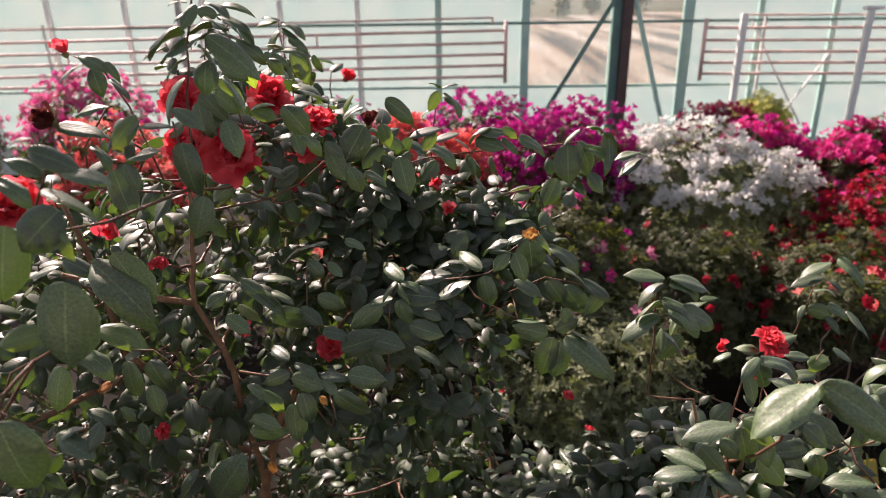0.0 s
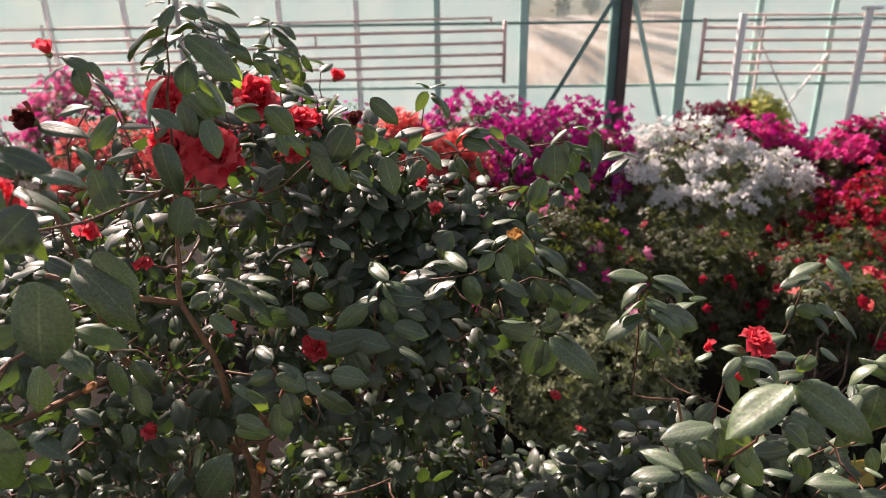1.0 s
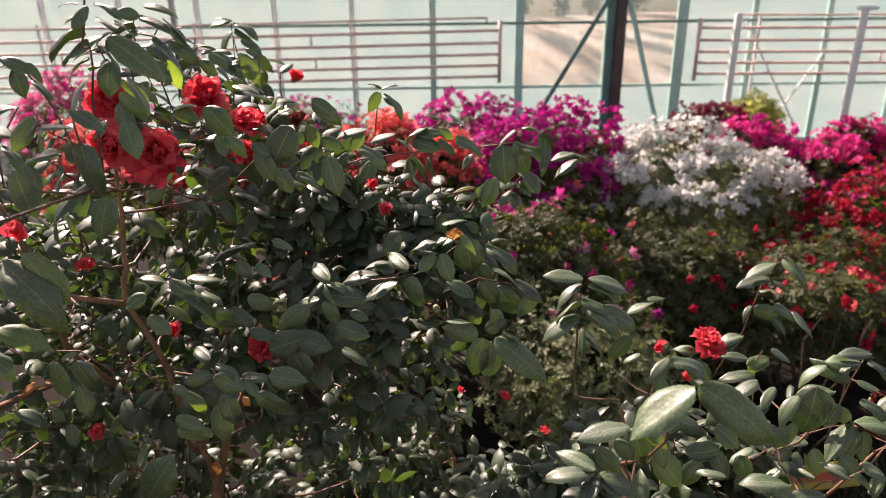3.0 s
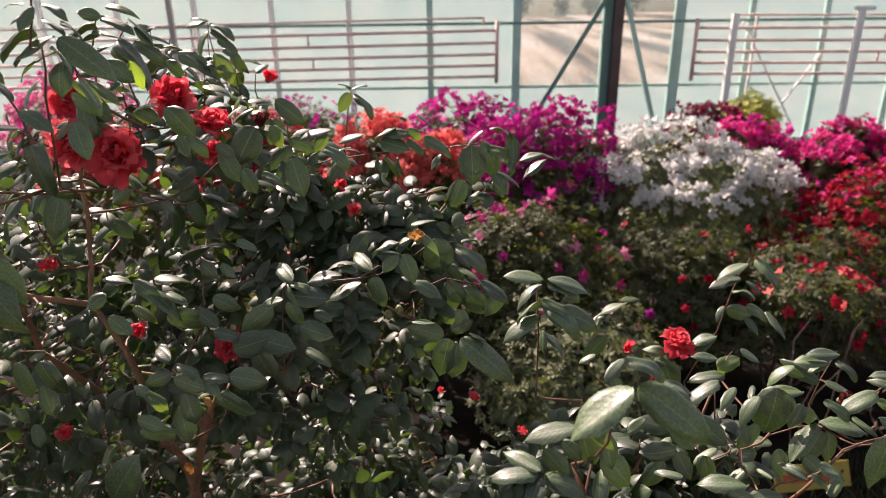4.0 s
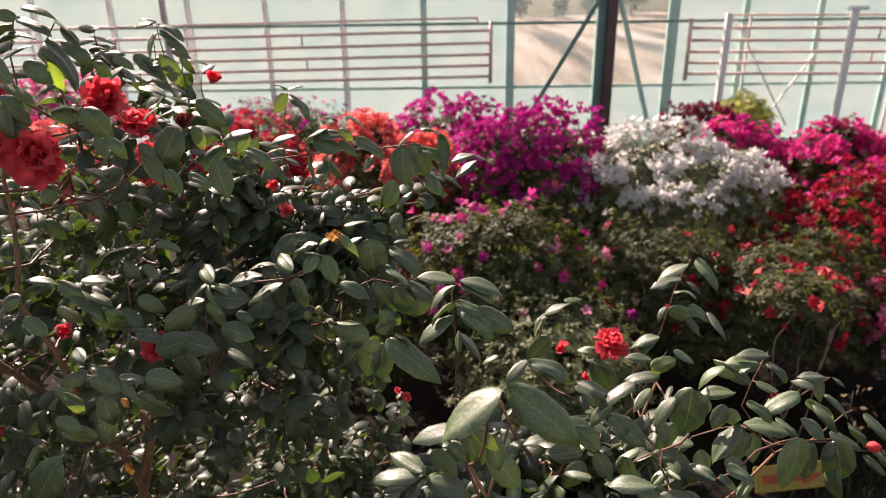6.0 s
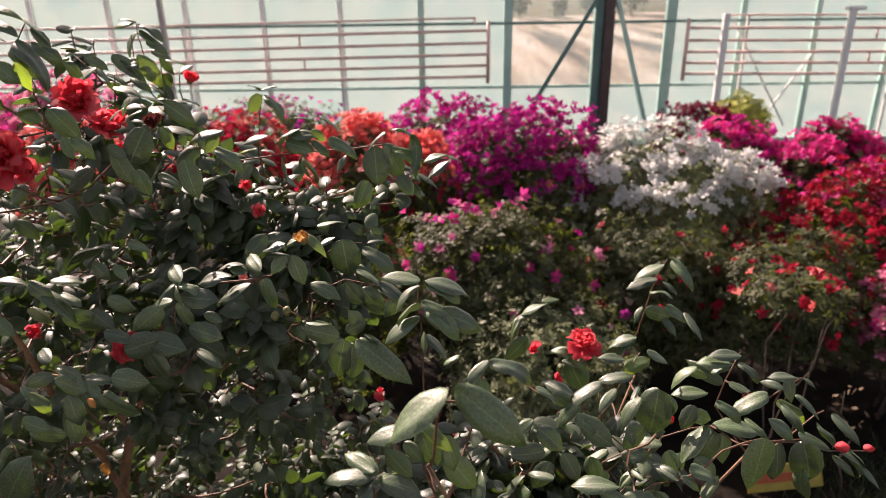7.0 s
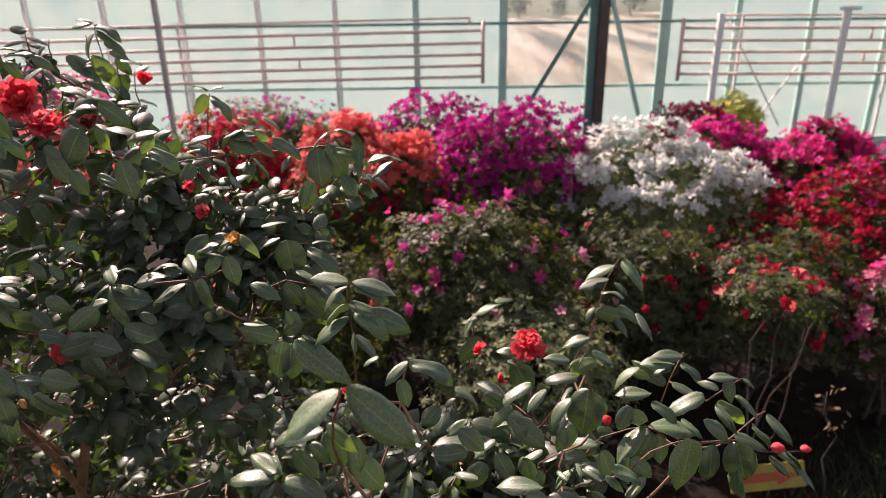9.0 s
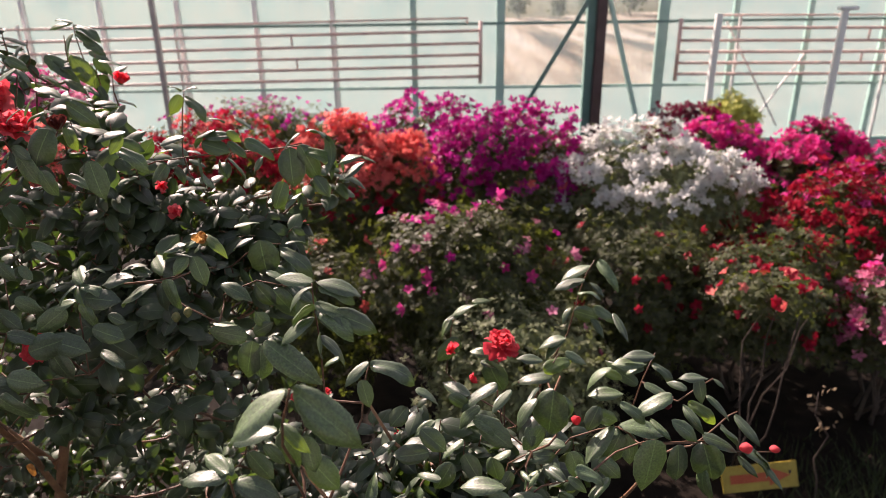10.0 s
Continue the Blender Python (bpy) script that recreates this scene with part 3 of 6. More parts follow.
def build_camellia(foot, label, blobs, shoots, limbs, count, leaf, shoot_len, flowers=(), buds=(), near=300, bare=(), dry=(), sprays=(), beyond=()):
    """trunk and limbs, shoots filling the crown, leaves, blooms and buds."""
    bush = thing("camellia_bush", foot, label, "bush", "camellia bushes")
    o = Vector(foot)
    nodes, twigs = [], []
    for pts, r0, r1 in limbs:
        way = []
        for p, q in zip(pts, pts[1:]):
            seg = bent(p, q, 0.018, 4)
            way += seg if not way else seg[1:]
        rr = [r0 + (r1 - r0) * i / (len(way) - 1) for i in range(len(way))]
        v, f = tube([p - o for p in way], rr, 8)
        part("limb", finish("limb", v, f, BARK, True), bush)
        nodes += [Vector(p) for p in way]
    leaves = []
    bases = []
    for base, tip, size, n, ros in shoots:
        first = len(leaves)
        sprig(base, tip, size, n, ros, leaves)
        bases.append((Vector(base), Vector(tip), first, len(leaves)))
    vol = np.array([r[0] * r[1] * r[2] for c, r in blobs])
    vol = vol ** 0.6 / (vol ** 0.6).sum()
    made = 0
    while made < count:
        c, r = blobs[int(rng.choice(len(blobs), p=vol))]
        d = rng.normal(size=3)
        d /= np.linalg.norm(d)
        p = Vector([c[k] + r[k] * d[k] * rng.uniform(0.35, 1.0) ** 0.6 for k in range(3)])
        outw = Vector([d[k] / r[k] for k in range(3)]).normalized()
        way = (outw * 0.7 + Vector((0, -0.1, 0.8)) + Vector(rng.normal(size=3) * 0.35)).normalized()
        ln = shoot_len * rng.uniform(0.6, 1.3)
        first = len(leaves)
        sprig(p - way * ln, p, leaf * rng.uniform(0.85, 1.1), int(rng.integers(4, 7)), 3, leaves)
        bases.append((p - way * ln, p, first, len(leaves)))
        made += 1
    # blooms and the bare fork stand free on their open side
    single = [(Vector(a), Vector(b), side) for _, group in sprays for a, b, side in group]
    free = [(Vector(f[0]), f[2] * 0.62) for f in flowers if f[2] >= 0.04] + [(Vector(b), 0.028) for b in bare]
    free += [(a.lerp(b, 0.5), (b - a).length * 0.50 + 0.006) for a, b, side in single]
    centre, reach = np.array([c for c, r in free]).reshape(-1, 3), np.array([r for c, r in free])
    open_side = np.array((0.12, -0.92, 0.37))

    other = [(Vector(a), Vector(b), side) for _, group in beyond for a, b, side in group]
    lit = [(a.lerp(b, 0.5), (b - a).length * 0.5 + 0.012) for i, (a, b, side) in enumerate(single + other) if side in "umvgb" and i % 4]
    lit_centre, lit_reach = np.array([c for c, r in lit]).reshape(-1, 3), np.array([r for c, r in lit])
    to_sun = np.array(SUN_TO)

    def covers(q):
        mid = np.array(q[0] + Vector(q[1]).normalized() * q[3] * 0.5)
        d = mid - centre
        k = np.clip(d @ open_side, -0.008, 0.40)
        if (np.linalg.norm(d - open_side * k[:, None], axis=1) < reach + 0.012).any():
            return True
        if mid[2] > 2.40:
            return False
        d = mid - lit_centre
        k = np.clip(d @ to_sun, 0.01, 0.48)
        return bool((np.linalg.norm(d - to_sun * k[:, None], axis=1) < lit_reach).any())

    kept, tried = [], bases
    bases = []
    for base, tip, first, last in tried:
        good = [q for q in leaves[first:last] if not covers(q)]
        if len(good) * 2 >= last - first:
            kept += good
            bases.append((base, tip))
    leaves = kept
    for stems, _ in sprays:
        for pts in stems:
            way = [Vector(p) for p in pts]
            root = min(nodes, key=lambda nd: (nd - way[0]).length + max(0.0, nd.z - way[0].z) * 0.8)
            way = bent(root, way[0], 0.04, 4, 0.04)[:-1] + way
            v, f = tube([p - o for p in way], np.linspace(0.0019, 0.0010, len(way)), 6)
            part("twig", finish("twig", v, f, TWIG, True), bush)
            nodes += way[1:]
    bases.sort(key=lambda q: min((q[0] - nd).length for nd in nodes))
    for base, tip in bases:
        best = min(nodes, key=lambda nd: (nd - base).length + max(0.0, nd.z - base.z) * 0.8)
        gap = (best - base).length
        if gap > 0.02:
            way = bent(best, base, 0.045, 5, 0.06)
            twigs.append(tube([p - o for p in way], [0.0032, 0.0028, 0.0025, 0.0022, 0.0018], 5))
            nodes += way[1:]
        way = bent(base, tip, 0.04, 4)
        twigs.append(tube([p - o for p in way], [0.0018, 0.0016, 0.0013, 0.0009], 5))
    verts, faces = [], []
    for v, f in twigs:
        k = len(verts)
        verts += v
        faces += [tuple(i + k for i in fc) for fc in f]
    part("twig_work", finish("twig_work", verts, faces, TWIG, True), bush, None, "thin red brown twigs", "stuff")
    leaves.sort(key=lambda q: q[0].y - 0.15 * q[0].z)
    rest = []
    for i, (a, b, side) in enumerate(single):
        meshes = BACKLIT_MESH if side in BACKLIT else HERO_MESH
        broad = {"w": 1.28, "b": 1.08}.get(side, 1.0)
        side = BROAD.get(side, BACKLIT.get(side, side))
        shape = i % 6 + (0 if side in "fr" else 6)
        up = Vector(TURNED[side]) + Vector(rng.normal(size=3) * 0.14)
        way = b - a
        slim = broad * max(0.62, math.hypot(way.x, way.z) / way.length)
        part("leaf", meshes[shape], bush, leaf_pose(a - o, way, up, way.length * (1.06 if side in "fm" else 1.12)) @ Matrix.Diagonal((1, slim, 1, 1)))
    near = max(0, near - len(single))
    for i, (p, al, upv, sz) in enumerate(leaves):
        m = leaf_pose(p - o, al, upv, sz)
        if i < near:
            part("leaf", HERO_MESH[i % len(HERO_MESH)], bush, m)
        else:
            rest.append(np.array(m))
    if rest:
        part("foliage", joined_copies("foliage", *FILL, rest, SHADED_FILL_LEAF), bush, None, "dense glossy green leaves, coloured darker as in shade", "stuff")
    for place, along, size in dry:
        part("leaf", DRY_LEAF_MESH, bush, leaf_pose(Vector(place) - o, along, (0, -0.6, 0.6), size), "withered orange leaf")
    for place, facing, size, state, full in flowers:
        camellia_flower(bush, place, facing, size, state, full)
    for place, facing, size, red in buds:
        bud(bush, place, facing, size, red)
    return bush


def tall_sprays():
    """The single twigs and leaves on the outside of the tall bush."""
    sprays = []
    spray(sprays, [[(-0.322, 1.412, 2.364), (-0.353, 1.412, 2.463), (-0.360, 1.412, 2.510), (-0.359, 1.412, 2.531)]], [
        ((-0.357, 1.400, 2.531), (-0.404, 1.392, 2.531), "g"), ((-0.353, 1.400, 2.533), (-0.382, 1.396, 2.549), "u"), ((-0.351, 1.400, 2.527), (-0.299, 1.396, 2.522), "u"),
        ((-0.356, 1.400, 2.512), (-0.407, 1.392, 2.473), "g"), ((-0.351, 1.400, 2.516), (-0.308, 1.392, 2.492), "m"), ((-0.338, 1.400, 2.498), (-0.294, 1.396, 2.479), "u"),
        ((-0.330, 1.400, 2.475), (-0.287, 1.392, 2.460), "m"), ((-0.357, 1.400, 2.461), (-0.408, 1.396, 2.457), "u"), ((-0.370, 1.400, 2.457), (-0.322, 1.392, 2.407), "m"),
        ((-0.313, 1.400, 2.462), (-0.287, 1.392, 2.429), "m")])  # back spire
    spray(sprays, [[(-0.217, 0.882, 2.293), (-0.177, 0.882, 2.327), (-0.121, 0.882, 2.359), (-0.100, 0.882, 2.387)]], [
        ((-0.114, 0.870, 2.379), (-0.144, 0.858, 2.330), "w"), ((-0.089, 0.870, 2.382), (-0.078, 0.858, 2.352), "h"), ((-0.126, 0.870, 2.424), (-0.146, 0.862, 2.401), "g"),
        ((-0.114, 0.870, 2.404), (-0.145, 0.866, 2.397), "u"), ((-0.177, 0.870, 2.370), (-0.212, 0.866, 2.361), "u"), ((-0.173, 0.870, 2.355), (-0.146, 0.858, 2.339), "f"),
        ((-0.202, 0.870, 2.365), (-0.244, 0.866, 2.371), "u"), ((-0.082, 0.870, 2.415), (-0.040, 0.862, 2.388), "m"), ((-0.006, 0.870, 2.374), (-0.049, 0.866, 2.372), "u"),
        ((-0.013, 0.870, 2.370), (-0.030, 0.858, 2.346), "h"), ((-0.023, 0.870, 2.350), (0.024, 0.862, 2.337), "m"), ((-0.066, 0.870, 2.334), (-0.052, 0.858, 2.280), "f"),
        ((-0.167, 0.870, 2.346), (-0.146, 0.858, 2.303), "f"), ((-0.139, 0.870, 2.320), (-0.121, 0.858, 2.286), "f")])  # bloom shade
    spray(sprays, [], [
        ((-0.220, 0.900, 2.315), (-0.257, 0.888, 2.289), "f"), ((-0.273, 0.900, 2.316), (-0.230, 0.896, 2.307), "u"), ((-0.322, 0.900, 2.290), (-0.354, 0.888, 2.267), "f"),
        ((-0.296, 0.900, 2.272), (-0.254, 0.890, 2.261), "u"), ((-0.217, 0.900, 2.276), (-0.183, 0.900, 2.271), "u"), ((-0.121, 0.900, 2.305), (-0.087, 0.896, 2.297), "u")])  # shade left
    spray(sprays, [[(-0.329, 0.872, 2.378), (-0.328, 0.872, 2.441), (-0.328, 0.872, 2.478), (-0.311, 0.872, 2.529)]], [
        ((-0.287, 0.860, 2.493), (-0.330, 0.852, 2.485), "m"), ((-0.295, 0.860, 2.508), (-0.333, 0.856, 2.506), "u"), ((-0.299, 0.860, 2.528), (-0.324, 0.848, 2.535), "f"),
        ((-0.290, 0.860, 2.541), (-0.250, 0.852, 2.543), "g"), ((-0.299, 0.860, 2.528), (-0.254, 0.852, 2.516), "m"), ((-0.307, 0.860, 2.517), (-0.346, 0.866, 2.515), "e"),
        ((-0.314, 0.860, 2.510), (-0.277, 0.856, 2.507), "u"), ((-0.303, 0.860, 2.472), (-0.267, 0.848, 2.448), "f"), ((-0.272, 0.860, 2.471), (-0.255, 0.852, 2.437), "g"),
        ((-0.334, 0.860, 2.506), (-0.346, 0.852, 2.492), "m")])  # crown b
    spray(sprays, [[(-0.321, 0.982, 2.362), (-0.346, 0.982, 2.467), (-0.344, 0.982, 2.496), (-0.324, 0.982, 2.524)]], [
        ((-0.348, 0.970, 2.487), (-0.299, 0.962, 2.450), "g"), ((-0.338, 0.970, 2.498), (-0.282, 0.966, 2.450), "u"), ((-0.318, 0.970, 2.530), (-0.281, 0.976, 2.499), "e"),
        ((-0.308, 0.970, 2.517), (-0.282, 0.966, 2.494), "u"), ((-0.314, 0.970, 2.494), (-0.268, 0.962, 2.478), "m"), ((-0.271, 0.970, 2.487), (-0.240, 0.976, 2.495), "e"),
        ((-0.266, 0.970, 2.478), (-0.224, 0.966, 2.487), "u"), ((-0.268, 0.970, 2.468), (-0.245, 0.958, 2.448), "f")])  # crown c
    spray(sprays, [[(-0.316, 1.092, 2.356), (-0.291, 1.092, 2.443), (-0.325, 1.092, 2.476)]], [
        ((-0.282, 1.080, 2.454), (-0.341, 1.076, 2.425), "u"), ((-0.328, 1.080, 2.471), (-0.362, 1.086, 2.448), "e"), ((-0.346, 1.080, 2.436), (-0.355, 1.072, 2.407), "m"),
        ((-0.285, 1.080, 2.453), (-0.256, 1.076, 2.438), "u"), ((-0.315, 1.080, 2.445), (-0.332, 1.068, 2.426), "f"), ((-0.296, 1.080, 2.471), (-0.261, 1.072, 2.460), "m")])  # crown d
    spray(sprays, [[(-0.268, 1.312, 2.349), (-0.330, 1.312, 2.419), (-0.326, 1.312, 2.508)]], [
        ((-0.366, 1.300, 2.470), (-0.303, 1.292, 2.424), "m"), ((-0.312, 1.300, 2.470), (-0.268, 1.292, 2.412), "g"), ((-0.355, 1.300, 2.456), (-0.324, 1.288, 2.434), "f"),
        ((-0.267, 1.300, 2.464), (-0.256, 1.292, 2.428), "m"), ((-0.384, 1.300, 2.432), (-0.343, 1.296, 2.418), "v"), ((-0.333, 1.300, 2.391), (-0.380, 1.292, 2.366), "g"),
        ((-0.298, 1.300, 2.408), (-0.260, 1.296, 2.389), "u"), ((-0.337, 1.300, 2.422), (-0.293, 1.296, 2.406), "u"), ((-0.345, 1.300, 2.442), (-0.304, 1.292, 2.464), "m"),
        ((-0.268, 1.300, 2.408), (-0.254, 1.288, 2.374), "f")])  # crown e
    spray(sprays, [[(-0.291, 0.832, 2.305), (-0.320, 0.832, 2.392), (-0.320, 0.832, 2.444)]], [
        ((-0.312, 0.820, 2.448), (-0.269, 0.812, 2.429), "g"), ((-0.320, 0.820, 2.431), (-0.288, 0.808, 2.399), "f"), ((-0.315, 0.820, 2.398), (-0.280, 0.812, 2.350), "m"),
        ((-0.326, 0.820, 2.420), (-0.317, 0.808, 2.369), "f"), ((-0.346, 0.820, 2.397), (-0.371, 0.808, 2.376), "f"), ((-0.224, 0.820, 2.414), (-0.252, 0.816, 2.425), "u"),
        ((-0.256, 0.820, 2.410), (-0.223, 0.808, 2.400), "h"), ((-0.213, 0.820, 2.414), (-0.179, 0.808, 2.380), "f"), ((-0.112, 0.820, 2.414), (-0.137, 0.816, 2.402), "u"),
        ((-0.233, 0.820, 2.362), (-0.259, 0.816, 2.370), "u"), ((-0.194, 0.820, 2.377), (-0.161, 0.812, 2.358), "m"), ((-0.203, 0.820, 2.377), (-0.191, 0.808, 2.350), "f")])  # crown f
    spray(sprays, [[(-0.025, 1.092, 2.303), (-0.015, 1.092, 2.373), (-0.007, 1.092, 2.407)]], [
        ((-0.003, 1.080, 2.413), (0.020, 1.076, 2.424), "u"), ((-0.005, 1.080, 2.413), (-0.020, 1.076, 2.427), "u"), ((-0.008, 1.080, 2.407), (-0.026, 1.068, 2.376), "h"),
        ((-0.017, 1.080, 2.379), (-0.040, 1.076, 2.374), "v"), ((-0.001, 1.080, 2.403), (0.040, 1.076, 2.383), "u"), ((0.001, 1.080, 2.402), (0.017, 1.068, 2.385), "f")])  # mid spire
    spray(sprays, [[(-0.165, 1.006, 2.263), (-0.035, 1.006, 2.305), (0.052, 1.006, 2.316), (0.166, 1.006, 2.324), (0.213, 1.006, 2.333)]], [
        ((0.101, 0.994, 2.349), (0.056, 0.986, 2.355), "m"), ((0.094, 0.994, 2.370), (0.074, 0.990, 2.384), "u"), ((0.111, 0.994, 2.379), (0.140, 0.990, 2.364), "u"),
        ((0.095, 0.994, 2.356), (0.117, 0.982, 2.342), "h"), ((0.077, 0.994, 2.357), (0.038, 0.990, 2.352), "u"), ((0.051, 0.994, 2.337), (0.097, 0.982, 2.325), "f"),
        ((0.094, 0.994, 2.338), (0.123, 0.990, 2.318), "u"), ((0.122, 0.994, 2.340), (0.170, 0.990, 2.326), "u"), ((0.024, 0.994, 2.348), (-0.017, 0.990, 2.344), "u"),
        ((0.002, 0.994, 2.326), (-0.029, 0.990, 2.327), "v"), ((0.045, 0.994, 2.313), (0.038, 0.984, 2.267), "l"), ((0.077, 0.994, 2.310), (0.072, 0.984, 2.280), "l"),
        ((0.150, 0.994, 2.314), (0.129, 0.986, 2.291), "m"), ((-0.012, 0.994, 2.302), (-0.041, 0.982, 2.267), "f")])  # long branch
    spray(sprays, [[(0.168, 0.988, 2.327), (0.224, 0.988, 2.333), (0.278, 0.988, 2.304), (0.316, 0.988, 2.307)]], [
        ((0.199, 0.976, 2.331), (0.201, 0.964, 2.270), "w"), ((0.216, 0.976, 2.336), (0.248, 0.968, 2.278), "m"), ((0.224, 0.976, 2.326), (0.277, 0.968, 2.322), "g"),
        ((0.261, 0.976, 2.350), (0.280, 0.982, 2.299), "e"), ((0.321, 0.976, 2.307), (0.277, 0.968, 2.285), "m"), ((0.317, 0.976, 2.316), (0.277, 0.972, 2.316), "u"),
        ((0.314, 0.976, 2.315), (0.339, 0.972, 2.310), "v"), ((0.218, 0.976, 2.354), (0.187, 0.972, 2.339), "u"), ((0.227, 0.976, 2.358), (0.263, 0.982, 2.360), "e"),
        ((0.271, 0.976, 2.302), (0.256, 0.968, 2.284), "m"), ((0.237, 0.976, 2.284), (0.259, 0.964, 2.253), "f"), ((0.185, 0.976, 2.275), (0.166, 0.964, 2.231), "f"),
        ((0.212, 0.976, 2.256), (0.187, 0.946, 2.245), "u")])  # branch end
    spray(sprays, [[(0.081, 0.970, 2.129), (0.133, 0.970, 2.170), (0.171, 0.970, 2.169)]], [
        ((0.139, 0.958, 2.180), (0.148, 0.946, 2.115), "w"), ((0.172, 0.958, 2.163), (0.228, 0.938, 2.148), "u"), ((0.182, 0.958, 2.173), (0.211, 0.983, 2.183), "u"),
        ((0.128, 0.958, 2.184), (0.097, 0.948, 2.176), "u"), ((0.161, 0.958, 2.133), (0.184, 0.946, 2.101), "f"), ((0.099, 0.958, 2.204), (0.138, 0.958, 2.218), "u")])  # dark twig
    spray(sprays, [[(-0.014, 0.806, 2.167), (0.028, 0.806, 2.171), (0.061, 0.806, 2.177), (0.091, 0.806, 2.201)]], [
        ((0.051, 0.794, 2.187), (0.011, 0.834, 2.209), "m"), ((0.091, 0.794, 2.229), (0.052, 0.794, 2.228), "u"), ((0.028, 0.794, 2.198), (-0.008, 0.800, 2.209), "e"),
        ((0.032, 0.794, 2.187), (0.002, 0.799, 2.198), "m"), ((0.053, 0.794, 2.178), (0.062, 0.782, 2.133), "f"), ((0.097, 0.794, 2.212), (0.111, 0.782, 2.173), "f"),
        ((0.088, 0.794, 2.214), (0.067, 0.782, 2.190), "f"), ((0.107, 0.794, 2.235), (0.083, 0.794, 2.229), "u"), ((0.116, 0.794, 2.243), (0.150, 0.774, 2.229), "g"),
        ((0.036, 0.794, 2.170), (-0.020, 0.794, 2.152), "u"), ((0.010, 0.794, 2.181), (-0.043, 0.794, 2.183), "u"), ((0.060, 0.794, 2.214), (0.092, 0.794, 2.218), "u")])  # pale twig
    spray(sprays, [[(-0.088, 0.795, 2.026), (-0.082, 0.795, 2.120), (-0.075, 0.795, 2.173)]], [
        ((-0.068, 0.783, 2.175), (-0.092, 0.763, 2.163), "m"), ((-0.064, 0.783, 2.173), (-0.031, 0.783, 2.172), "u"), ((-0.068, 0.783, 2.173), (-0.063, 0.753, 2.162), "g"),
        ((-0.075, 0.783, 2.150), (-0.111, 0.783, 2.145), "u"), ((-0.068, 0.783, 2.147), (-0.052, 0.771, 2.113), "f"), ((-0.062, 0.783, 2.156), (-0.010, 0.771, 2.155), "f"),
        ((-0.059, 0.783, 2.176), (-0.099, 0.823, 2.199), "m"), ((-0.054, 0.783, 2.193), (-0.044, 0.808, 2.198), "u"), ((-0.092, 0.783, 2.139), (-0.135, 0.771, 2.107), "f"),
        ((-0.033, 0.783, 2.129), (-0.008, 0.771, 2.122), "f")])  # pale rosette
    spray(sprays, [[(-0.082, 0.782, 2.034), (-0.130, 0.782, 2.090), (-0.141, 0.782, 2.100)]], [
        ((-0.175, 0.770, 2.106), (-0.133, 0.770, 2.102), "m"), ((-0.117, 0.770, 2.097), (-0.061, 0.758, 2.083), "f"), ((-0.151, 0.770, 2.077), (-0.093, 0.758, 2.101), "f"),
        ((-0.119, 0.770, 2.079), (-0.097, 0.758, 2.030), "f"), ((-0.052, 0.770, 2.114), (-0.006, 0.758, 2.102), "f"), ((-0.046, 0.770, 2.078), (-0.009, 0.755, 2.067), "u")])  # dark pair
    spray(sprays, [[(-0.255, 0.832, 2.016), (-0.211, 0.832, 2.103), (-0.205, 0.832, 2.177)]], [
        ((-0.261, 0.820, 2.110), (-0.201, 0.808, 2.098), "f"), ((-0.219, 0.820, 2.119), (-0.186, 0.808, 2.094), "f"), ((-0.190, 0.820, 2.137), (-0.150, 0.808, 2.122), "f"),
        ((-0.302, 0.820, 2.165), (-0.261, 0.800, 2.148), "m"), ((-0.287, 0.820, 2.151), (-0.232, 0.795, 2.138), "u"), ((-0.257, 0.820, 2.147), (-0.224, 0.810, 2.138), "u"),
        ((-0.318, 0.820, 2.161), (-0.332, 0.800, 2.156), "u"), ((-0.267, 0.820, 2.168), (-0.223, 0.820, 2.171), "u"), ((-0.348, 0.820, 2.169), (-0.307, 0.820, 2.174), "u"),
        ((-0.200, 0.820, 2.195), (-0.177, 0.808, 2.172), "f"), ((-0.171, 0.820, 2.190), (-0.150, 0.808, 2.174), "f"), ((-0.236, 0.820, 2.189), (-0.184, 0.826, 2.232), "e"),
        ((-0.144, 0.820, 2.224), (-0.115, 0.820, 2.219), "u"), ((-0.310, 0.820, 2.124), (-0.273, 0.805, 2.108), "g")])  # dark oval
    spray(sprays, [[(-0.160, 0.706, 1.991), (-0.195, 0.706, 2.046), (-0.209, 0.706, 2.085)]], [
        ((-0.205, 0.694, 2.103), (-0.240, 0.719, 2.118), "m"), ((-0.199, 0.694, 2.097), (-0.166, 0.694, 2.089), "u"), ((-0.206, 0.694, 2.085), (-0.238, 0.682, 2.076), "f"),
        ((-0.204, 0.694, 2.078), (-0.162, 0.682, 2.066), "f"), ((-0.166, 0.694, 2.078), (-0.130, 0.694, 2.084), "m"), ((-0.163, 0.694, 2.074), (-0.145, 0.682, 2.056), "f"),
        ((-0.130, 0.694, 2.081), (-0.081, 0.682, 2.076), "f"), ((-0.245, 0.694, 2.056), (-0.212, 0.684, 2.041), "g"), ((-0.264, 0.694, 2.015), (-0.226, 0.682, 2.006), "f"),
        ((-0.192, 0.694, 2.054), (-0.181, 0.682, 2.012), "f"), ((-0.149, 0.694, 2.053), (-0.107, 0.682, 2.022), "f")])  # low rosette
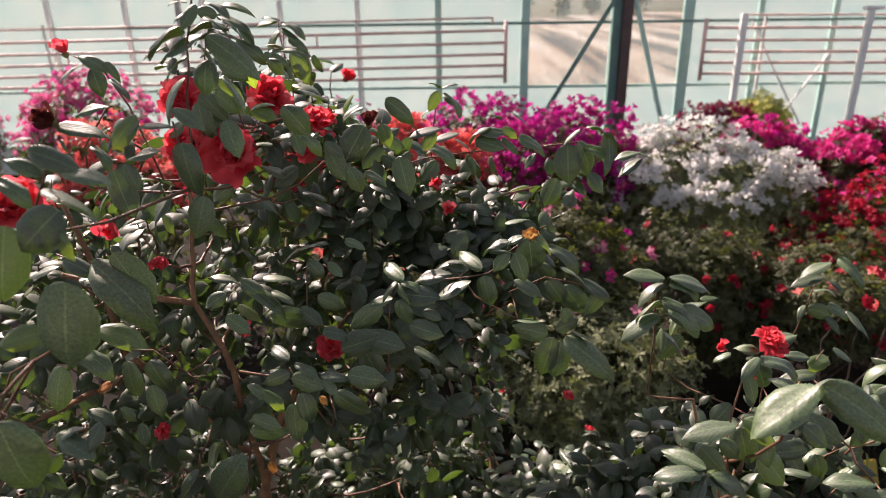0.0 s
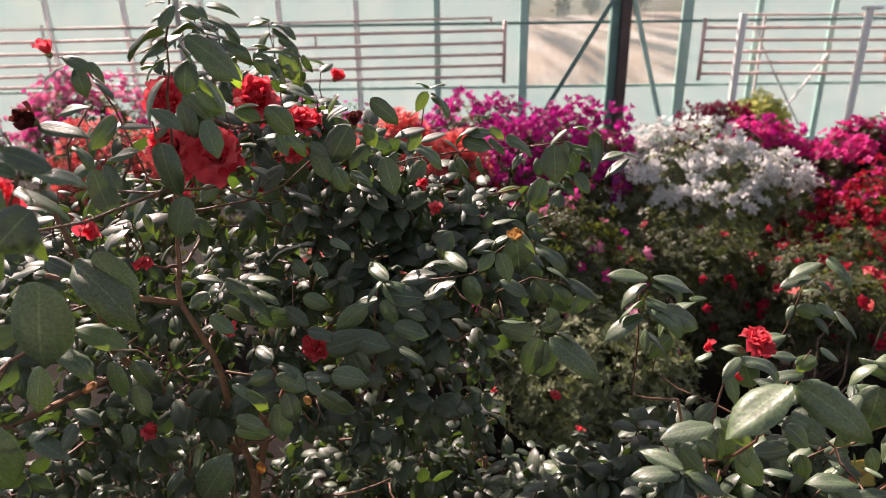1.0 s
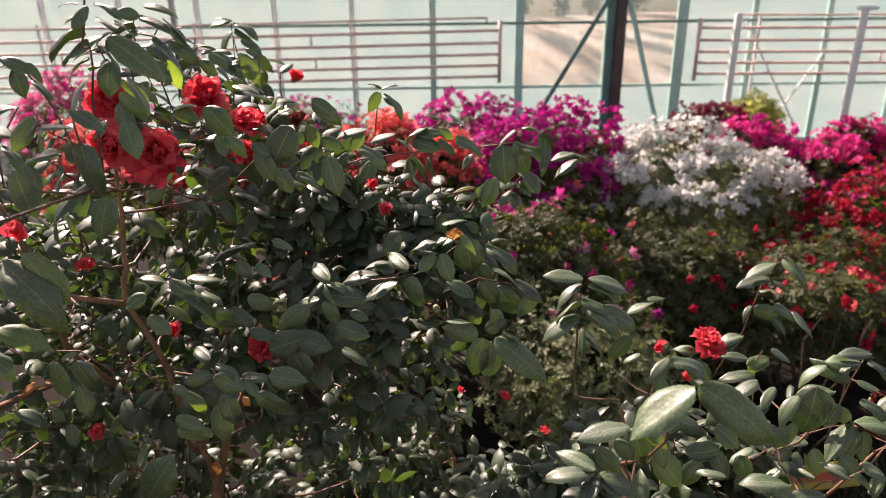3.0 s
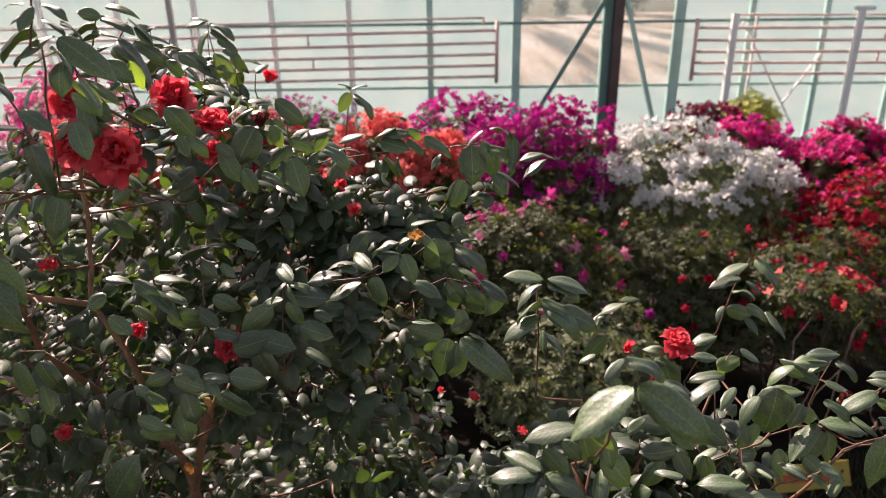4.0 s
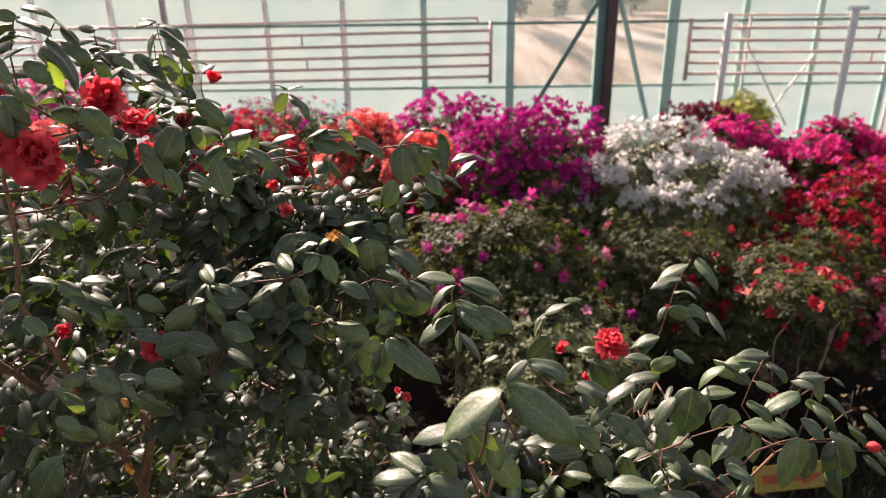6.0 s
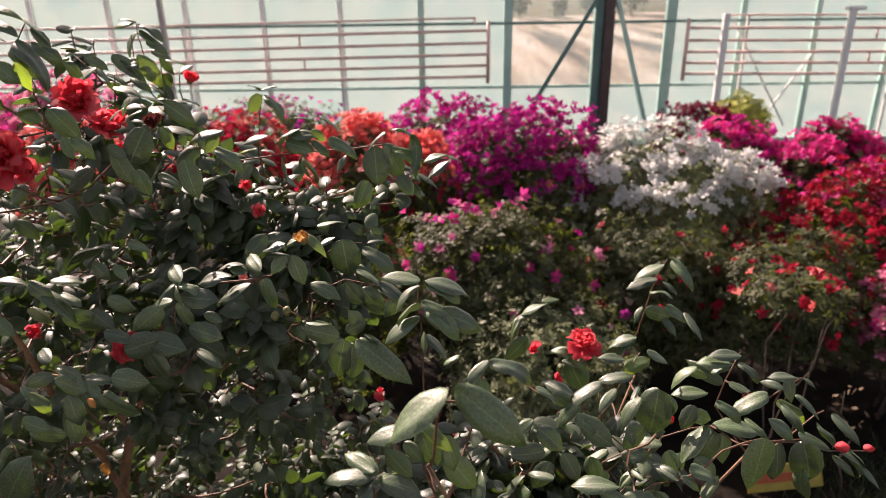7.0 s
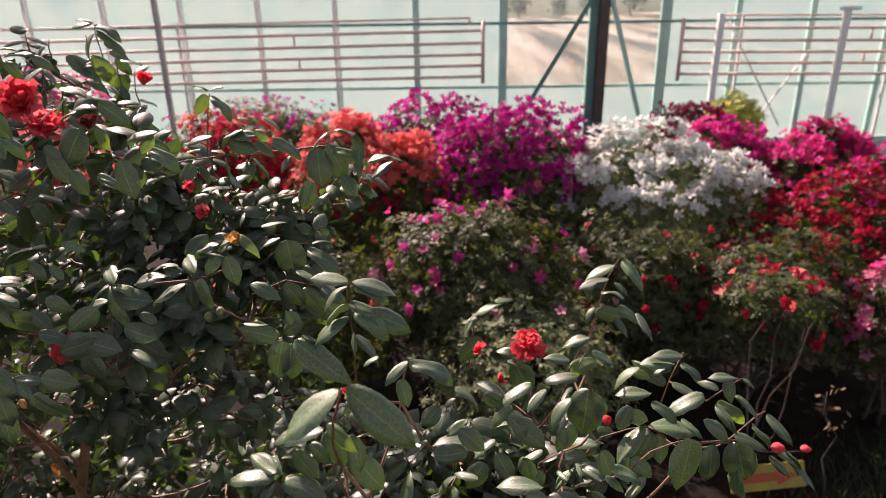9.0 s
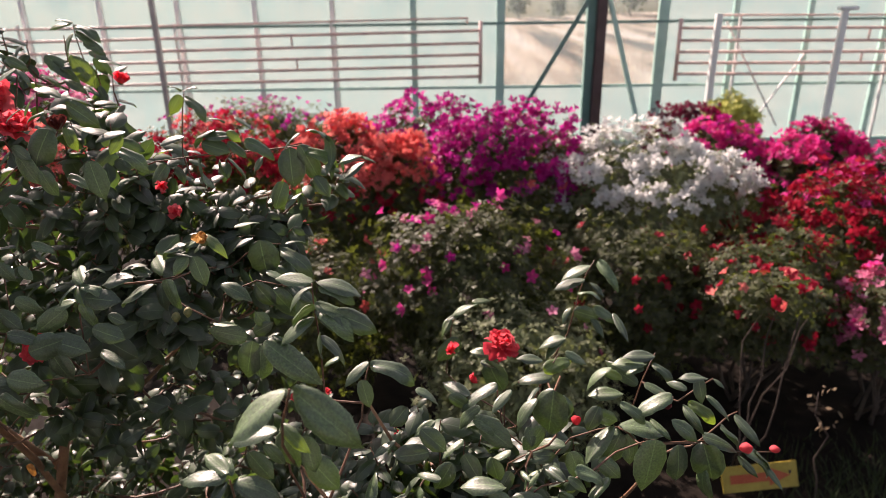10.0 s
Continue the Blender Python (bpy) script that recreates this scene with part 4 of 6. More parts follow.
    spray(sprays, [[(0.060, 0.821, 2.124), (0.108, 0.821, 2.095), (0.140, 0.821, 2.066), (0.158, 0.821, 2.055)]], [
        ((0.151, 0.809, 2.076), (0.101, 0.797, 2.096), "f"), ((0.159, 0.809, 2.071), (0.144, 0.797, 2.010), "f"), ((0.172, 0.809, 2.065), (0.160, 0.797, 2.004), "f"),
        ((0.176, 0.809, 2.070), (0.257, 0.759, 2.029), "m"), ((0.141, 0.809, 2.096), (0.100, 0.814, 2.106), "u"), ((0.186, 0.809, 2.093), (0.171, 0.797, 2.119), "f"),
        ((0.189, 0.809, 2.080), (0.217, 0.804, 2.073), "u"), ((0.162, 0.809, 2.084), (0.191, 0.797, 2.104), "f")])  # hanging end
    spray(sprays, [[(0.100, 0.872, 2.119), (0.155, 0.872, 2.143), (0.224, 0.872, 2.127)]], [
        ((0.156, 0.860, 2.143), (0.184, 0.848, 2.106), "f"), ((0.175, 0.860, 2.163), (0.230, 0.860, 2.149), "u"), ((0.208, 0.860, 2.142), (0.248, 0.830, 2.123), "m"),
        ((0.182, 0.860, 2.133), (0.216, 0.848, 2.088), "f"), ((0.244, 0.860, 2.123), (0.216, 0.848, 2.088), "f"), ((0.104, 0.860, 2.143), (0.149, 0.845, 2.131), "u")])  # far twig
    spray(sprays, [[(-0.288, 0.682, 2.339), (-0.284, 0.682, 2.397), (-0.282, 0.682, 2.440), (-0.275, 0.682, 2.470), (-0.274, 0.682, 2.493)]], [
        ((-0.250, 0.670, 2.478), (-0.257, 0.658, 2.442), "w"), ((-0.276, 0.670, 2.460), (-0.324, 0.662, 2.426), "m"), ((-0.250, 0.670, 2.503), (-0.301, 0.662, 2.487), "m"),
        ((-0.270, 0.670, 2.509), (-0.314, 0.666, 2.497), "u"), ((-0.247, 0.670, 2.502), (-0.193, 0.662, 2.463), "m"), ((-0.270, 0.670, 2.482), (-0.299, 0.662, 2.468), "g"),
        ((-0.257, 0.670, 2.493), (-0.234, 0.676, 2.471), "e"), ((-0.241, 0.670, 2.458), (-0.215, 0.662, 2.442), "g"), ((-0.235, 0.670, 2.461), (-0.209, 0.666, 2.430), "u"),
        ((-0.246, 0.670, 2.444), (-0.221, 0.662, 2.425), "m")])  # oval crown
    spray(sprays, [[(-0.254, 0.632, 2.493), (-0.246, 0.632, 2.519), (-0.241, 0.632, 2.545)]], [
        ((-0.241, 0.620, 2.524), (-0.257, 0.612, 2.518), "m"), ((-0.243, 0.620, 2.532), (-0.258, 0.616, 2.535), "u"), ((-0.228, 0.620, 2.531), (-0.203, 0.616, 2.531), "u"),
        ((-0.235, 0.620, 2.530), (-0.248, 0.608, 2.510), "f"), ((-0.229, 0.620, 2.519), (-0.206, 0.616, 2.510), "u"), ((-0.212, 0.620, 2.516), (-0.193, 0.626, 2.506), "e")])  # top crown
    spray(sprays, [[(-0.269, 0.637, 2.349), (-0.278, 0.637, 2.386), (-0.282, 0.637, 2.419)]], [
        ((-0.276, 0.625, 2.414), (-0.308, 0.617, 2.423), "m"), ((-0.275, 0.625, 2.433), (-0.241, 0.617, 2.419), "m"), ((-0.293, 0.625, 2.389), (-0.332, 0.621, 2.392), "u"),
        ((-0.313, 0.625, 2.426), (-0.339, 0.613, 2.397), "h"), ((-0.307, 0.625, 2.423), (-0.330, 0.621, 2.408), "u"), ((-0.271, 0.625, 2.398), (-0.263, 0.613, 2.344), "f"),
        ((-0.222, 0.625, 2.421), (-0.211, 0.613, 2.385), "f"), ((-0.255, 0.625, 2.341), (-0.268, 0.613, 2.297), "f"), ((-0.289, 0.625, 2.345), (-0.306, 0.580, 2.325), "m"),
        ((-0.347, 0.625, 2.371), (-0.332, 0.613, 2.323), "f"), ((-0.333, 0.625, 2.377), (-0.320, 0.613, 2.353), "f"), ((-0.301, 0.625, 2.322), (-0.293, 0.613, 2.305), "h")])  # mid pair
    spray(sprays, [[(-0.398, 0.842, 2.310), (-0.428, 0.842, 2.412), (-0.456, 0.842, 2.464), (-0.490, 0.842, 2.479)]], [
        ((-0.466, 0.830, 2.472), (-0.511, 0.826, 2.457), "u"), ((-0.476, 0.830, 2.479), (-0.438, 0.826, 2.467), "u"), ((-0.462, 0.830, 2.466), (-0.453, 0.818, 2.428), "f"),
        ((-0.443, 0.830, 2.472), (-0.424, 0.822, 2.452), "m"), ((-0.441, 0.830, 2.450), (-0.415, 0.826, 2.431), "u")])  # bud twig
    spray(sprays, [[(-0.427, 0.712, 2.333), (-0.423, 0.712, 2.381), (-0.388, 0.712, 2.426)]], [
        ((-0.377, 0.700, 2.427), (-0.418, 0.692, 2.430), "m"), ((-0.443, 0.700, 2.408), (-0.386, 0.692, 2.403), "m"), ((-0.442, 0.700, 2.391), (-0.437, 0.692, 2.379), "m"),
        ((-0.409, 0.700, 2.384), (-0.381, 0.696, 2.369), "u")])  # left twig
    spray(sprays, [[(-0.352, 0.482, 2.344), (-0.327, 0.482, 2.390), (-0.319, 0.482, 2.406), (-0.327, 0.482, 2.431)]], [
        ((-0.319, 0.470, 2.428), (-0.338, 0.466, 2.432), "u"), ((-0.317, 0.470, 2.399), (-0.338, 0.462, 2.417), "m"), ((-0.324, 0.470, 2.418), (-0.288, 0.466, 2.410), "u"),
        ((-0.320, 0.470, 2.388), (-0.275, 0.460, 2.376), "v"), ((-0.304, 0.470, 2.401), (-0.263, 0.466, 2.404), "u"), ((-0.354, 0.470, 2.396), (-0.325, 0.460, 2.386), "m")])  # near node
    spray(sprays, [[(-0.358, 0.462, 2.237), (-0.321, 0.462, 2.259), (-0.313, 0.462, 2.309)]], [
        ((-0.306, 0.450, 2.316), (-0.317, 0.438, 2.244), "w"), ((-0.298, 0.450, 2.376), (-0.331, 0.438, 2.346), "w"), ((-0.304, 0.450, 2.364), (-0.294, 0.438, 2.339), "h"),
        ((-0.343, 0.450, 2.364), (-0.354, 0.438, 2.304), "f"), ((-0.334, 0.450, 2.272), (-0.368, 0.438, 2.266), "h")])  # near big
    spray(sprays, [[(-0.360, 0.672, 2.179), (-0.410, 0.672, 2.239), (-0.460, 0.672, 2.261)]], [
        ((-0.413, 0.660, 2.254), (-0.332, 0.615, 2.215), "m"), ((-0.386, 0.660, 2.266), (-0.347, 0.648, 2.205), "f"), ((-0.451, 0.660, 2.249), (-0.491, 0.660, 2.243), "u"),
        ((-0.446, 0.660, 2.258), (-0.408, 0.650, 2.249), "u"), ((-0.432, 0.660, 2.233), (-0.394, 0.660, 2.237), "u")])  # curled
    spray(sprays, [[(-0.471, 0.572, 2.161), (-0.408, 0.572, 2.195), (-0.358, 0.572, 2.208)]], [
        ((-0.360, 0.560, 2.220), (-0.308, 0.560, 2.205), "g"), ((-0.389, 0.560, 2.196), (-0.346, 0.550, 2.185), "u"), ((-0.406, 0.560, 2.175), (-0.419, 0.548, 2.126), "f")])  # green low
    spray(sprays, [[(-0.375, 0.762, 2.046), (-0.417, 0.762, 2.083), (-0.450, 0.762, 2.083)]], [
        ((-0.449, 0.750, 2.072), (-0.445, 0.738, 2.017), "f"), ((-0.418, 0.750, 2.073), (-0.393, 0.738, 2.020), "f"), ((-0.422, 0.750, 2.033), (-0.412, 0.738, 1.988), "f"),
        ((-0.522, 0.750, 1.993), (-0.478, 0.750, 1.979), "m"), ((-0.472, 0.750, 1.996), (-0.451, 0.738, 1.979), "f"), ((-0.448, 0.750, 1.969), (-0.444, 0.738, 1.936), "f")])  # hang low
    spray(sprays, [[(-0.374, 0.422, 2.219), (-0.358, 0.422, 2.208), (-0.333, 0.422, 2.194)]], [
        ((-0.360, 0.410, 2.212), (-0.343, 0.398, 2.150), "w"), ((-0.291, 0.410, 2.205), (-0.315, 0.410, 2.203), "u"), ((-0.315, 0.410, 2.200), (-0.283, 0.395, 2.188), "m"),
        ((-0.276, 0.410, 2.210), (-0.288, 0.398, 2.191), "f")])  # corner
    spray(sprays, [[(-0.302, 0.732, 1.828), (-0.303, 0.732, 1.891), (-0.320, 0.732, 1.951)]], [
        ((-0.342, 0.720, 1.913), (-0.359, 0.775, 1.935), "g"), ((-0.361, 0.720, 1.910), (-0.394, 0.695, 1.892), "m"), ((-0.341, 0.720, 1.857), (-0.296, 0.708, 1.931), "f"),
        ((-0.277, 0.720, 1.979), (-0.229, 0.708, 1.974), "f"), ((-0.213, 0.720, 2.019), (-0.212, 0.708, 1.964), "f"), ((-0.272, 0.720, 2.052), (-0.244, 0.700, 2.047), "u"),
        ((-0.285, 0.720, 2.187), (-0.312, 0.708, 2.173), "f"), ((-0.289, 0.720, 2.155), (-0.258, 0.708, 2.136), "f")])  # low mid
    return sprays


def low_sprays():
    """The single twigs and leaves on the outside of the lower bush."""
    sprays = []
    spray(sprays, [[(0.279, 0.727, 2.024), (0.279, 0.727, 2.116), (0.275, 0.727, 2.166), (0.275, 0.727, 2.197)]], [
        ((0.279, 0.715, 2.204), (0.234, 0.720, 2.216), "u"), ((0.284, 0.715, 2.204), (0.342, 0.715, 2.201), "u"), ((0.286, 0.715, 2.197), (0.334, 0.715, 2.193), "m"),
        ((0.278, 0.715, 2.197), (0.239, 0.710, 2.187), "u"), ((0.279, 0.715, 2.174), (0.319, 0.710, 2.163), "u"), ((0.278, 0.715, 2.171), (0.244, 0.721, 2.155), "e"),
        ((0.277, 0.715, 2.153), (0.224, 0.710, 2.128), "m"), ((0.281, 0.715, 2.167), (0.320, 0.690, 2.148), "m"), ((0.282, 0.715, 2.165), (0.331, 0.695, 2.153), "u"),
        ((0.282, 0.715, 2.127), (0.326, 0.700, 2.109), "m"), ((0.283, 0.715, 2.133), (0.277, 0.705, 2.101), "l"), ((0.302, 0.715, 2.159), (0.358, 0.710, 2.143), "u")])  # tall stalk
    spray(sprays, [[(0.345, 0.626, 2.061), (0.351, 0.626, 2.109), (0.357, 0.626, 2.133)]], [
        ((0.359, 0.614, 2.146), (0.331, 0.594, 2.132), "m"), ((0.326, 0.614, 2.151), (0.306, 0.614, 2.146), "u"), ((0.361, 0.614, 2.142), (0.412, 0.614, 2.140), "u"),
        ((0.350, 0.614, 2.122), (0.358, 0.602, 2.092), "f")])  # short shoot
    spray(sprays, [[(0.300, 0.457, 2.151), (0.302, 0.457, 2.175), (0.308, 0.457, 2.195), (0.312, 0.457, 2.210)]], [
        ((0.313, 0.445, 2.216), (0.252, 0.433, 2.182), "b"), ((0.318, 0.445, 2.217), (0.375, 0.405, 2.189), "m")])  # front pair
    spray(sprays, [[(0.299, 0.512, 2.043), (0.287, 0.512, 2.077), (0.283, 0.512, 2.122)]], [
        ((0.282, 0.500, 2.136), (0.233, 0.500, 2.133), "u"), ((0.287, 0.500, 2.144), (0.313, 0.475, 2.129), "g"), ((0.286, 0.500, 2.134), (0.297, 0.488, 2.093), "f"),
        ((0.309, 0.500, 2.129), (0.317, 0.488, 2.094), "f"), ((0.310, 0.500, 2.104), (0.340, 0.488, 2.072), "f"), ((0.269, 0.500, 2.121), (0.287, 0.488, 2.104), "f"),
        ((0.251, 0.500, 2.111), (0.274, 0.488, 2.087), "f")])  # red node
    spray(sprays, [[(0.240, 0.479, 2.061), (0.239, 0.479, 2.081), (0.237, 0.479, 2.095)]], [
        ((0.240, 0.467, 2.108), (0.195, 0.467, 2.115), "m"), ((0.242, 0.467, 2.105), (0.217, 0.442, 2.092), "m"), ((0.245, 0.467, 2.102), (0.260, 0.487, 2.109), "g"),
        ((0.243, 0.467, 2.113), (0.210, 0.492, 2.120), "u"), ((0.244, 0.467, 2.110), (0.228, 0.492, 2.116), "u"), ((0.247, 0.467, 2.102), (0.279, 0.462, 2.088), "m"),
        ((0.249, 0.467, 2.104), (0.291, 0.467, 2.093), "u")])  # rosette
    spray(sprays, [[(0.551, 0.912, 1.834), (0.548, 0.912, 1.916), (0.536, 0.912, 1.972)]], [
        ((0.525, 0.900, 1.992), (0.489, 0.900, 2.003), "m"), ((0.506, 0.900, 1.977), (0.551, 0.900, 1.979), "u"), ((0.545, 0.900, 1.923), (0.516, 0.888, 1.981), "f")])  # bloom twig
    spray(sprays, [[(0.448, 1.100, 1.838), (0.461, 1.100, 1.955), (0.495, 1.100, 1.992)]], [
        ((0.514, 1.088, 1.997), (0.455, 1.088, 1.991), "u"), ((0.500, 1.088, 2.003), (0.535, 1.088, 2.011), "g"), ((0.478, 1.088, 1.979), (0.438, 1.083, 1.969), "u"),
        ((0.461, 1.088, 1.973), (0.433, 1.053, 1.954), "g"), ((0.474, 1.088, 1.923), (0.431, 1.076, 1.878), "f")])  # back twig
    spray(sprays, [[(0.638, 1.072, 1.826), (0.674, 1.072, 1.910), (0.689, 1.072, 1.941), (0.706, 1.072, 2.026), (0.715, 1.072, 2.061), (0.731, 1.072, 2.095)]], [
        ((0.721, 1.060, 2.089), (0.663, 1.055, 2.073), "u"), ((0.734, 1.060, 2.098), (0.767, 1.010, 2.072), "m"), ((0.712, 1.060, 2.060), (0.657, 1.060, 2.053), "u"),
        ((0.723, 1.060, 2.054), (0.744, 1.035, 2.045), "u"), ((0.700, 1.060, 2.031), (0.739, 1.066, 2.040), "e"), ((0.689, 1.060, 2.002), (0.664, 1.040, 1.991), "m"),
        ((0.695, 1.060, 1.996), (0.742, 1.048, 1.983), "f"), ((0.732, 1.060, 2.001), (0.775, 1.045, 1.988), "u"), ((0.771, 1.060, 1.989), (0.787, 1.005, 1.966), "m"),
        ((0.728, 1.060, 1.983), (0.747, 1.020, 1.965), "m"), ((0.684, 1.060, 1.937), (0.624, 1.060, 1.933), "u"), ((0.682, 1.060, 1.935), (0.634, 1.050, 1.923), "u")])  # spire
    spray(sprays, [[(0.597, 0.912, 1.881), (0.619, 0.912, 1.943), (0.641, 0.912, 1.987)]], [
        ((0.611, 0.900, 1.980), (0.570, 0.900, 1.991), "u"), ((0.614, 0.900, 1.959), (0.665, 0.925, 1.980), "g"), ((0.648, 0.900, 1.994), (0.693, 0.900, 1.975), "m"),
        ((0.629, 0.900, 1.947), (0.573, 0.900, 1.952), "u")])  # cup twig
    spray(sprays, [[(0.600, 0.702, 1.977), (0.587, 0.702, 2.023), (0.594, 0.702, 2.049)]], [
        ((0.590, 0.690, 2.057), (0.584, 0.678, 1.984), "f"), ((0.568, 0.690, 2.044), (0.529, 0.670, 2.028), "m"), ((0.557, 0.690, 2.039), (0.572, 0.720, 2.049), "m"),
        ((0.598, 0.690, 2.048), (0.612, 0.678, 2.017), "f"), ((0.534, 0.690, 2.058), (0.506, 0.665, 2.049), "u")])  # oval twig
    spray(sprays, [[(0.567, 0.709, 1.944), (0.526, 0.709, 1.982), (0.517, 0.709, 2.046)]], [
        ((0.516, 0.697, 2.061), (0.465, 0.687, 2.047), "u"), ((0.485, 0.697, 2.008), (0.539, 0.697, 1.991), "m"), ((0.495, 0.697, 2.002), (0.536, 0.685, 1.968), "f"),
        ((0.480, 0.697, 2.044), (0.444, 0.727, 2.055), "u"), ((0.452, 0.697, 2.046), (0.479, 0.685, 2.032), "f"), ((0.559, 0.697, 1.995), (0.564, 0.685, 1.970), "f"),
        ((0.580, 0.697, 1.995), (0.555, 0.685, 1.961), "f"), ((0.510, 0.697, 1.945), (0.519, 0.685, 1.908), "f"), ((0.472, 0.697, 1.950), (0.494, 0.685, 1.912), "f"),
        ((0.455, 0.697, 1.936), (0.431, 0.685, 1.896), "f")])  # mid leaves
    spray(sprays, [[(0.546, 0.612, 1.950), (0.567, 0.612, 1.969), (0.601, 0.612, 1.977)]], [
        ((0.520, 0.600, 1.977), (0.467, 0.605, 1.988), "u"), ((0.497, 0.600, 1.970), (0.526, 0.588, 1.961), "f"), ((0.549, 0.600, 1.986), (0.537, 0.620, 1.990), "u"),
        ((0.592, 0.600, 1.986), (0.565, 0.620, 1.998), "m"), ((0.595, 0.600, 1.992), (0.619, 0.585, 1.982), "m"), ((0.624, 0.600, 1.958), (0.654, 0.630, 1.974), "g"),
        ((0.603, 0.600, 2.003), (0.642, 0.600, 1.994), "u"), ((0.567, 0.600, 1.959), (0.522, 0.600, 1.961), "u"), ((0.440, 0.600, 1.989), (0.412, 0.615, 1.994), "u"),
        ((0.427, 0.600, 2.031), (0.388, 0.588, 2.029), "f"), ((0.413, 0.600, 2.117), (0.445, 0.600, 2.109), "u"), ((0.418, 0.600, 2.063), (0.448, 0.588, 2.040), "f")])  # low leaves
    spray(sprays, [[(0.594, 0.762, 1.871), (0.634, 0.762, 1.927), (0.675, 0.762, 1.942), (0.704, 0.762, 1.946)]], [
        ((0.692, 0.750, 1.957), (0.642, 0.710, 1.935), "m"), ((0.703, 0.750, 1.948), (0.670, 0.745, 1.935), "m"), ((0.700, 0.750, 1.955), (0.772, 0.750, 1.962), "u"),
        ((0.705, 0.750, 1.945), (0.683, 0.738, 1.894), "f"), ((0.716, 0.750, 1.942), (0.720, 0.738, 1.895), "f"), ((0.669, 0.750, 1.990), (0.652, 0.738, 1.955), "f"),
        ((0.661, 0.750, 1.980), (0.703, 0.745, 1.962), "m")])  # side pair
    spray(sprays, [[(0.667, 0.652, 1.987), (0.695, 0.652, 2.000), (0.716, 0.652, 2.006)]], [
        ((0.712, 0.640, 2.015), (0.701, 0.628, 1.941), "f")])  # side oval
    spray(sprays, [[(0.726, 0.712, 1.949), (0.774, 0.712, 1.954), (0.813, 0.712, 1.953)]], [
        ((0.768, 0.700, 1.960), (0.775, 0.688, 1.903), "f"), ((0.803, 0.700, 1.962), (0.825, 0.688, 1.896), "f"), ((0.810, 0.700, 1.921), (0.799, 0.690, 1.869), "l")])  # side hang
    spray(sprays, [[(0.760, 0.868, 1.908), (0.770, 0.868, 1.957), (0.787, 0.868, 2.010)]], [
        ((0.782, 0.856, 2.011), (0.734, 0.856, 2.018), "u"), ((0.769, 0.856, 1.996), (0.720, 0.856, 2.008), "u"), ((0.760, 0.856, 1.958), (0.711, 0.891, 1.982), "m"),
        ((0.767, 0.856, 1.989), (0.737, 0.856, 1.985), "m"), ((0.780, 0.856, 1.996), (0.812, 0.836, 1.988), "u"), ((0.715, 0.856, 1.990), (0.668, 0.862, 1.976), "e"),
        ((0.734, 0.856, 1.971), (0.701, 0.866, 1.984), "g"), ((0.737, 0.856, 1.942), (0.685, 0.856, 1.950), "u"), ((0.770, 0.856, 1.960), (0.810, 0.836, 1.951), "u")])  # shoot a
    spray(sprays, [[(0.726, 0.762, 1.941), (0.747, 0.762, 1.980), (0.780, 0.762, 1.997)]], [
        ((0.773, 0.750, 2.007), (0.718, 0.740, 1.994), "u"), ((0.699, 0.750, 1.995), (0.734, 0.730, 1.986), "u"), ((0.793, 0.750, 2.016), (0.768, 0.765, 2.026), "m"),
        ((0.745, 0.750, 1.967), (0.764, 0.720, 1.960), "u")])  # shoot b
    spray(sprays, [[(0.864, 0.822, 1.880), (0.899, 0.822, 1.922), (0.911, 0.822, 1.929)] , [(0.814, 0.822, 1.949), (0.838, 0.822, 1.970), (0.864, 0.822, 1.990)]], [
        ((0.849, 0.810, 1.997), (0.810, 0.810, 2.008), "u"), ((0.835, 0.810, 1.998), (0.844, 0.798, 1.959), "f"), ((0.858, 0.810, 1.997), (0.871, 0.795, 1.993), "u"),
        ((0.825, 0.810, 1.955), (0.864, 0.785, 1.944), "v"), ((0.852, 0.810, 1.967), (0.874, 0.775, 1.958), "u")])  # shoot c
    spray(sprays, [[(0.754, 0.742, 1.931), (0.828, 0.742, 1.935), (0.872, 0.742, 1.914), (0.931, 0.742, 1.914)]], [
        ((0.856, 0.730, 1.987), (0.876, 0.690, 1.968), "m"), ((0.839, 0.730, 1.968), (0.876, 0.736, 1.943), "e"), ((0.815, 0.730, 1.952), (0.871, 0.725, 1.936), "u"),
        ((0.768, 0.730, 1.978), (0.812, 0.715, 1.959), "m"), ((0.781, 0.730, 2.004), (0.793, 0.690, 1.991), "m"), ((0.877, 0.730, 1.928), (0.929, 0.720, 1.915), "u"),
        ((0.897, 0.730, 1.924), (0.929, 0.736, 1.886), "e"), ((0.871, 0.730, 1.916), (0.887, 0.700, 1.905), "m"), ((0.912, 0.730, 1.901), (0.924, 0.695, 1.889), "m")])  # shoot end
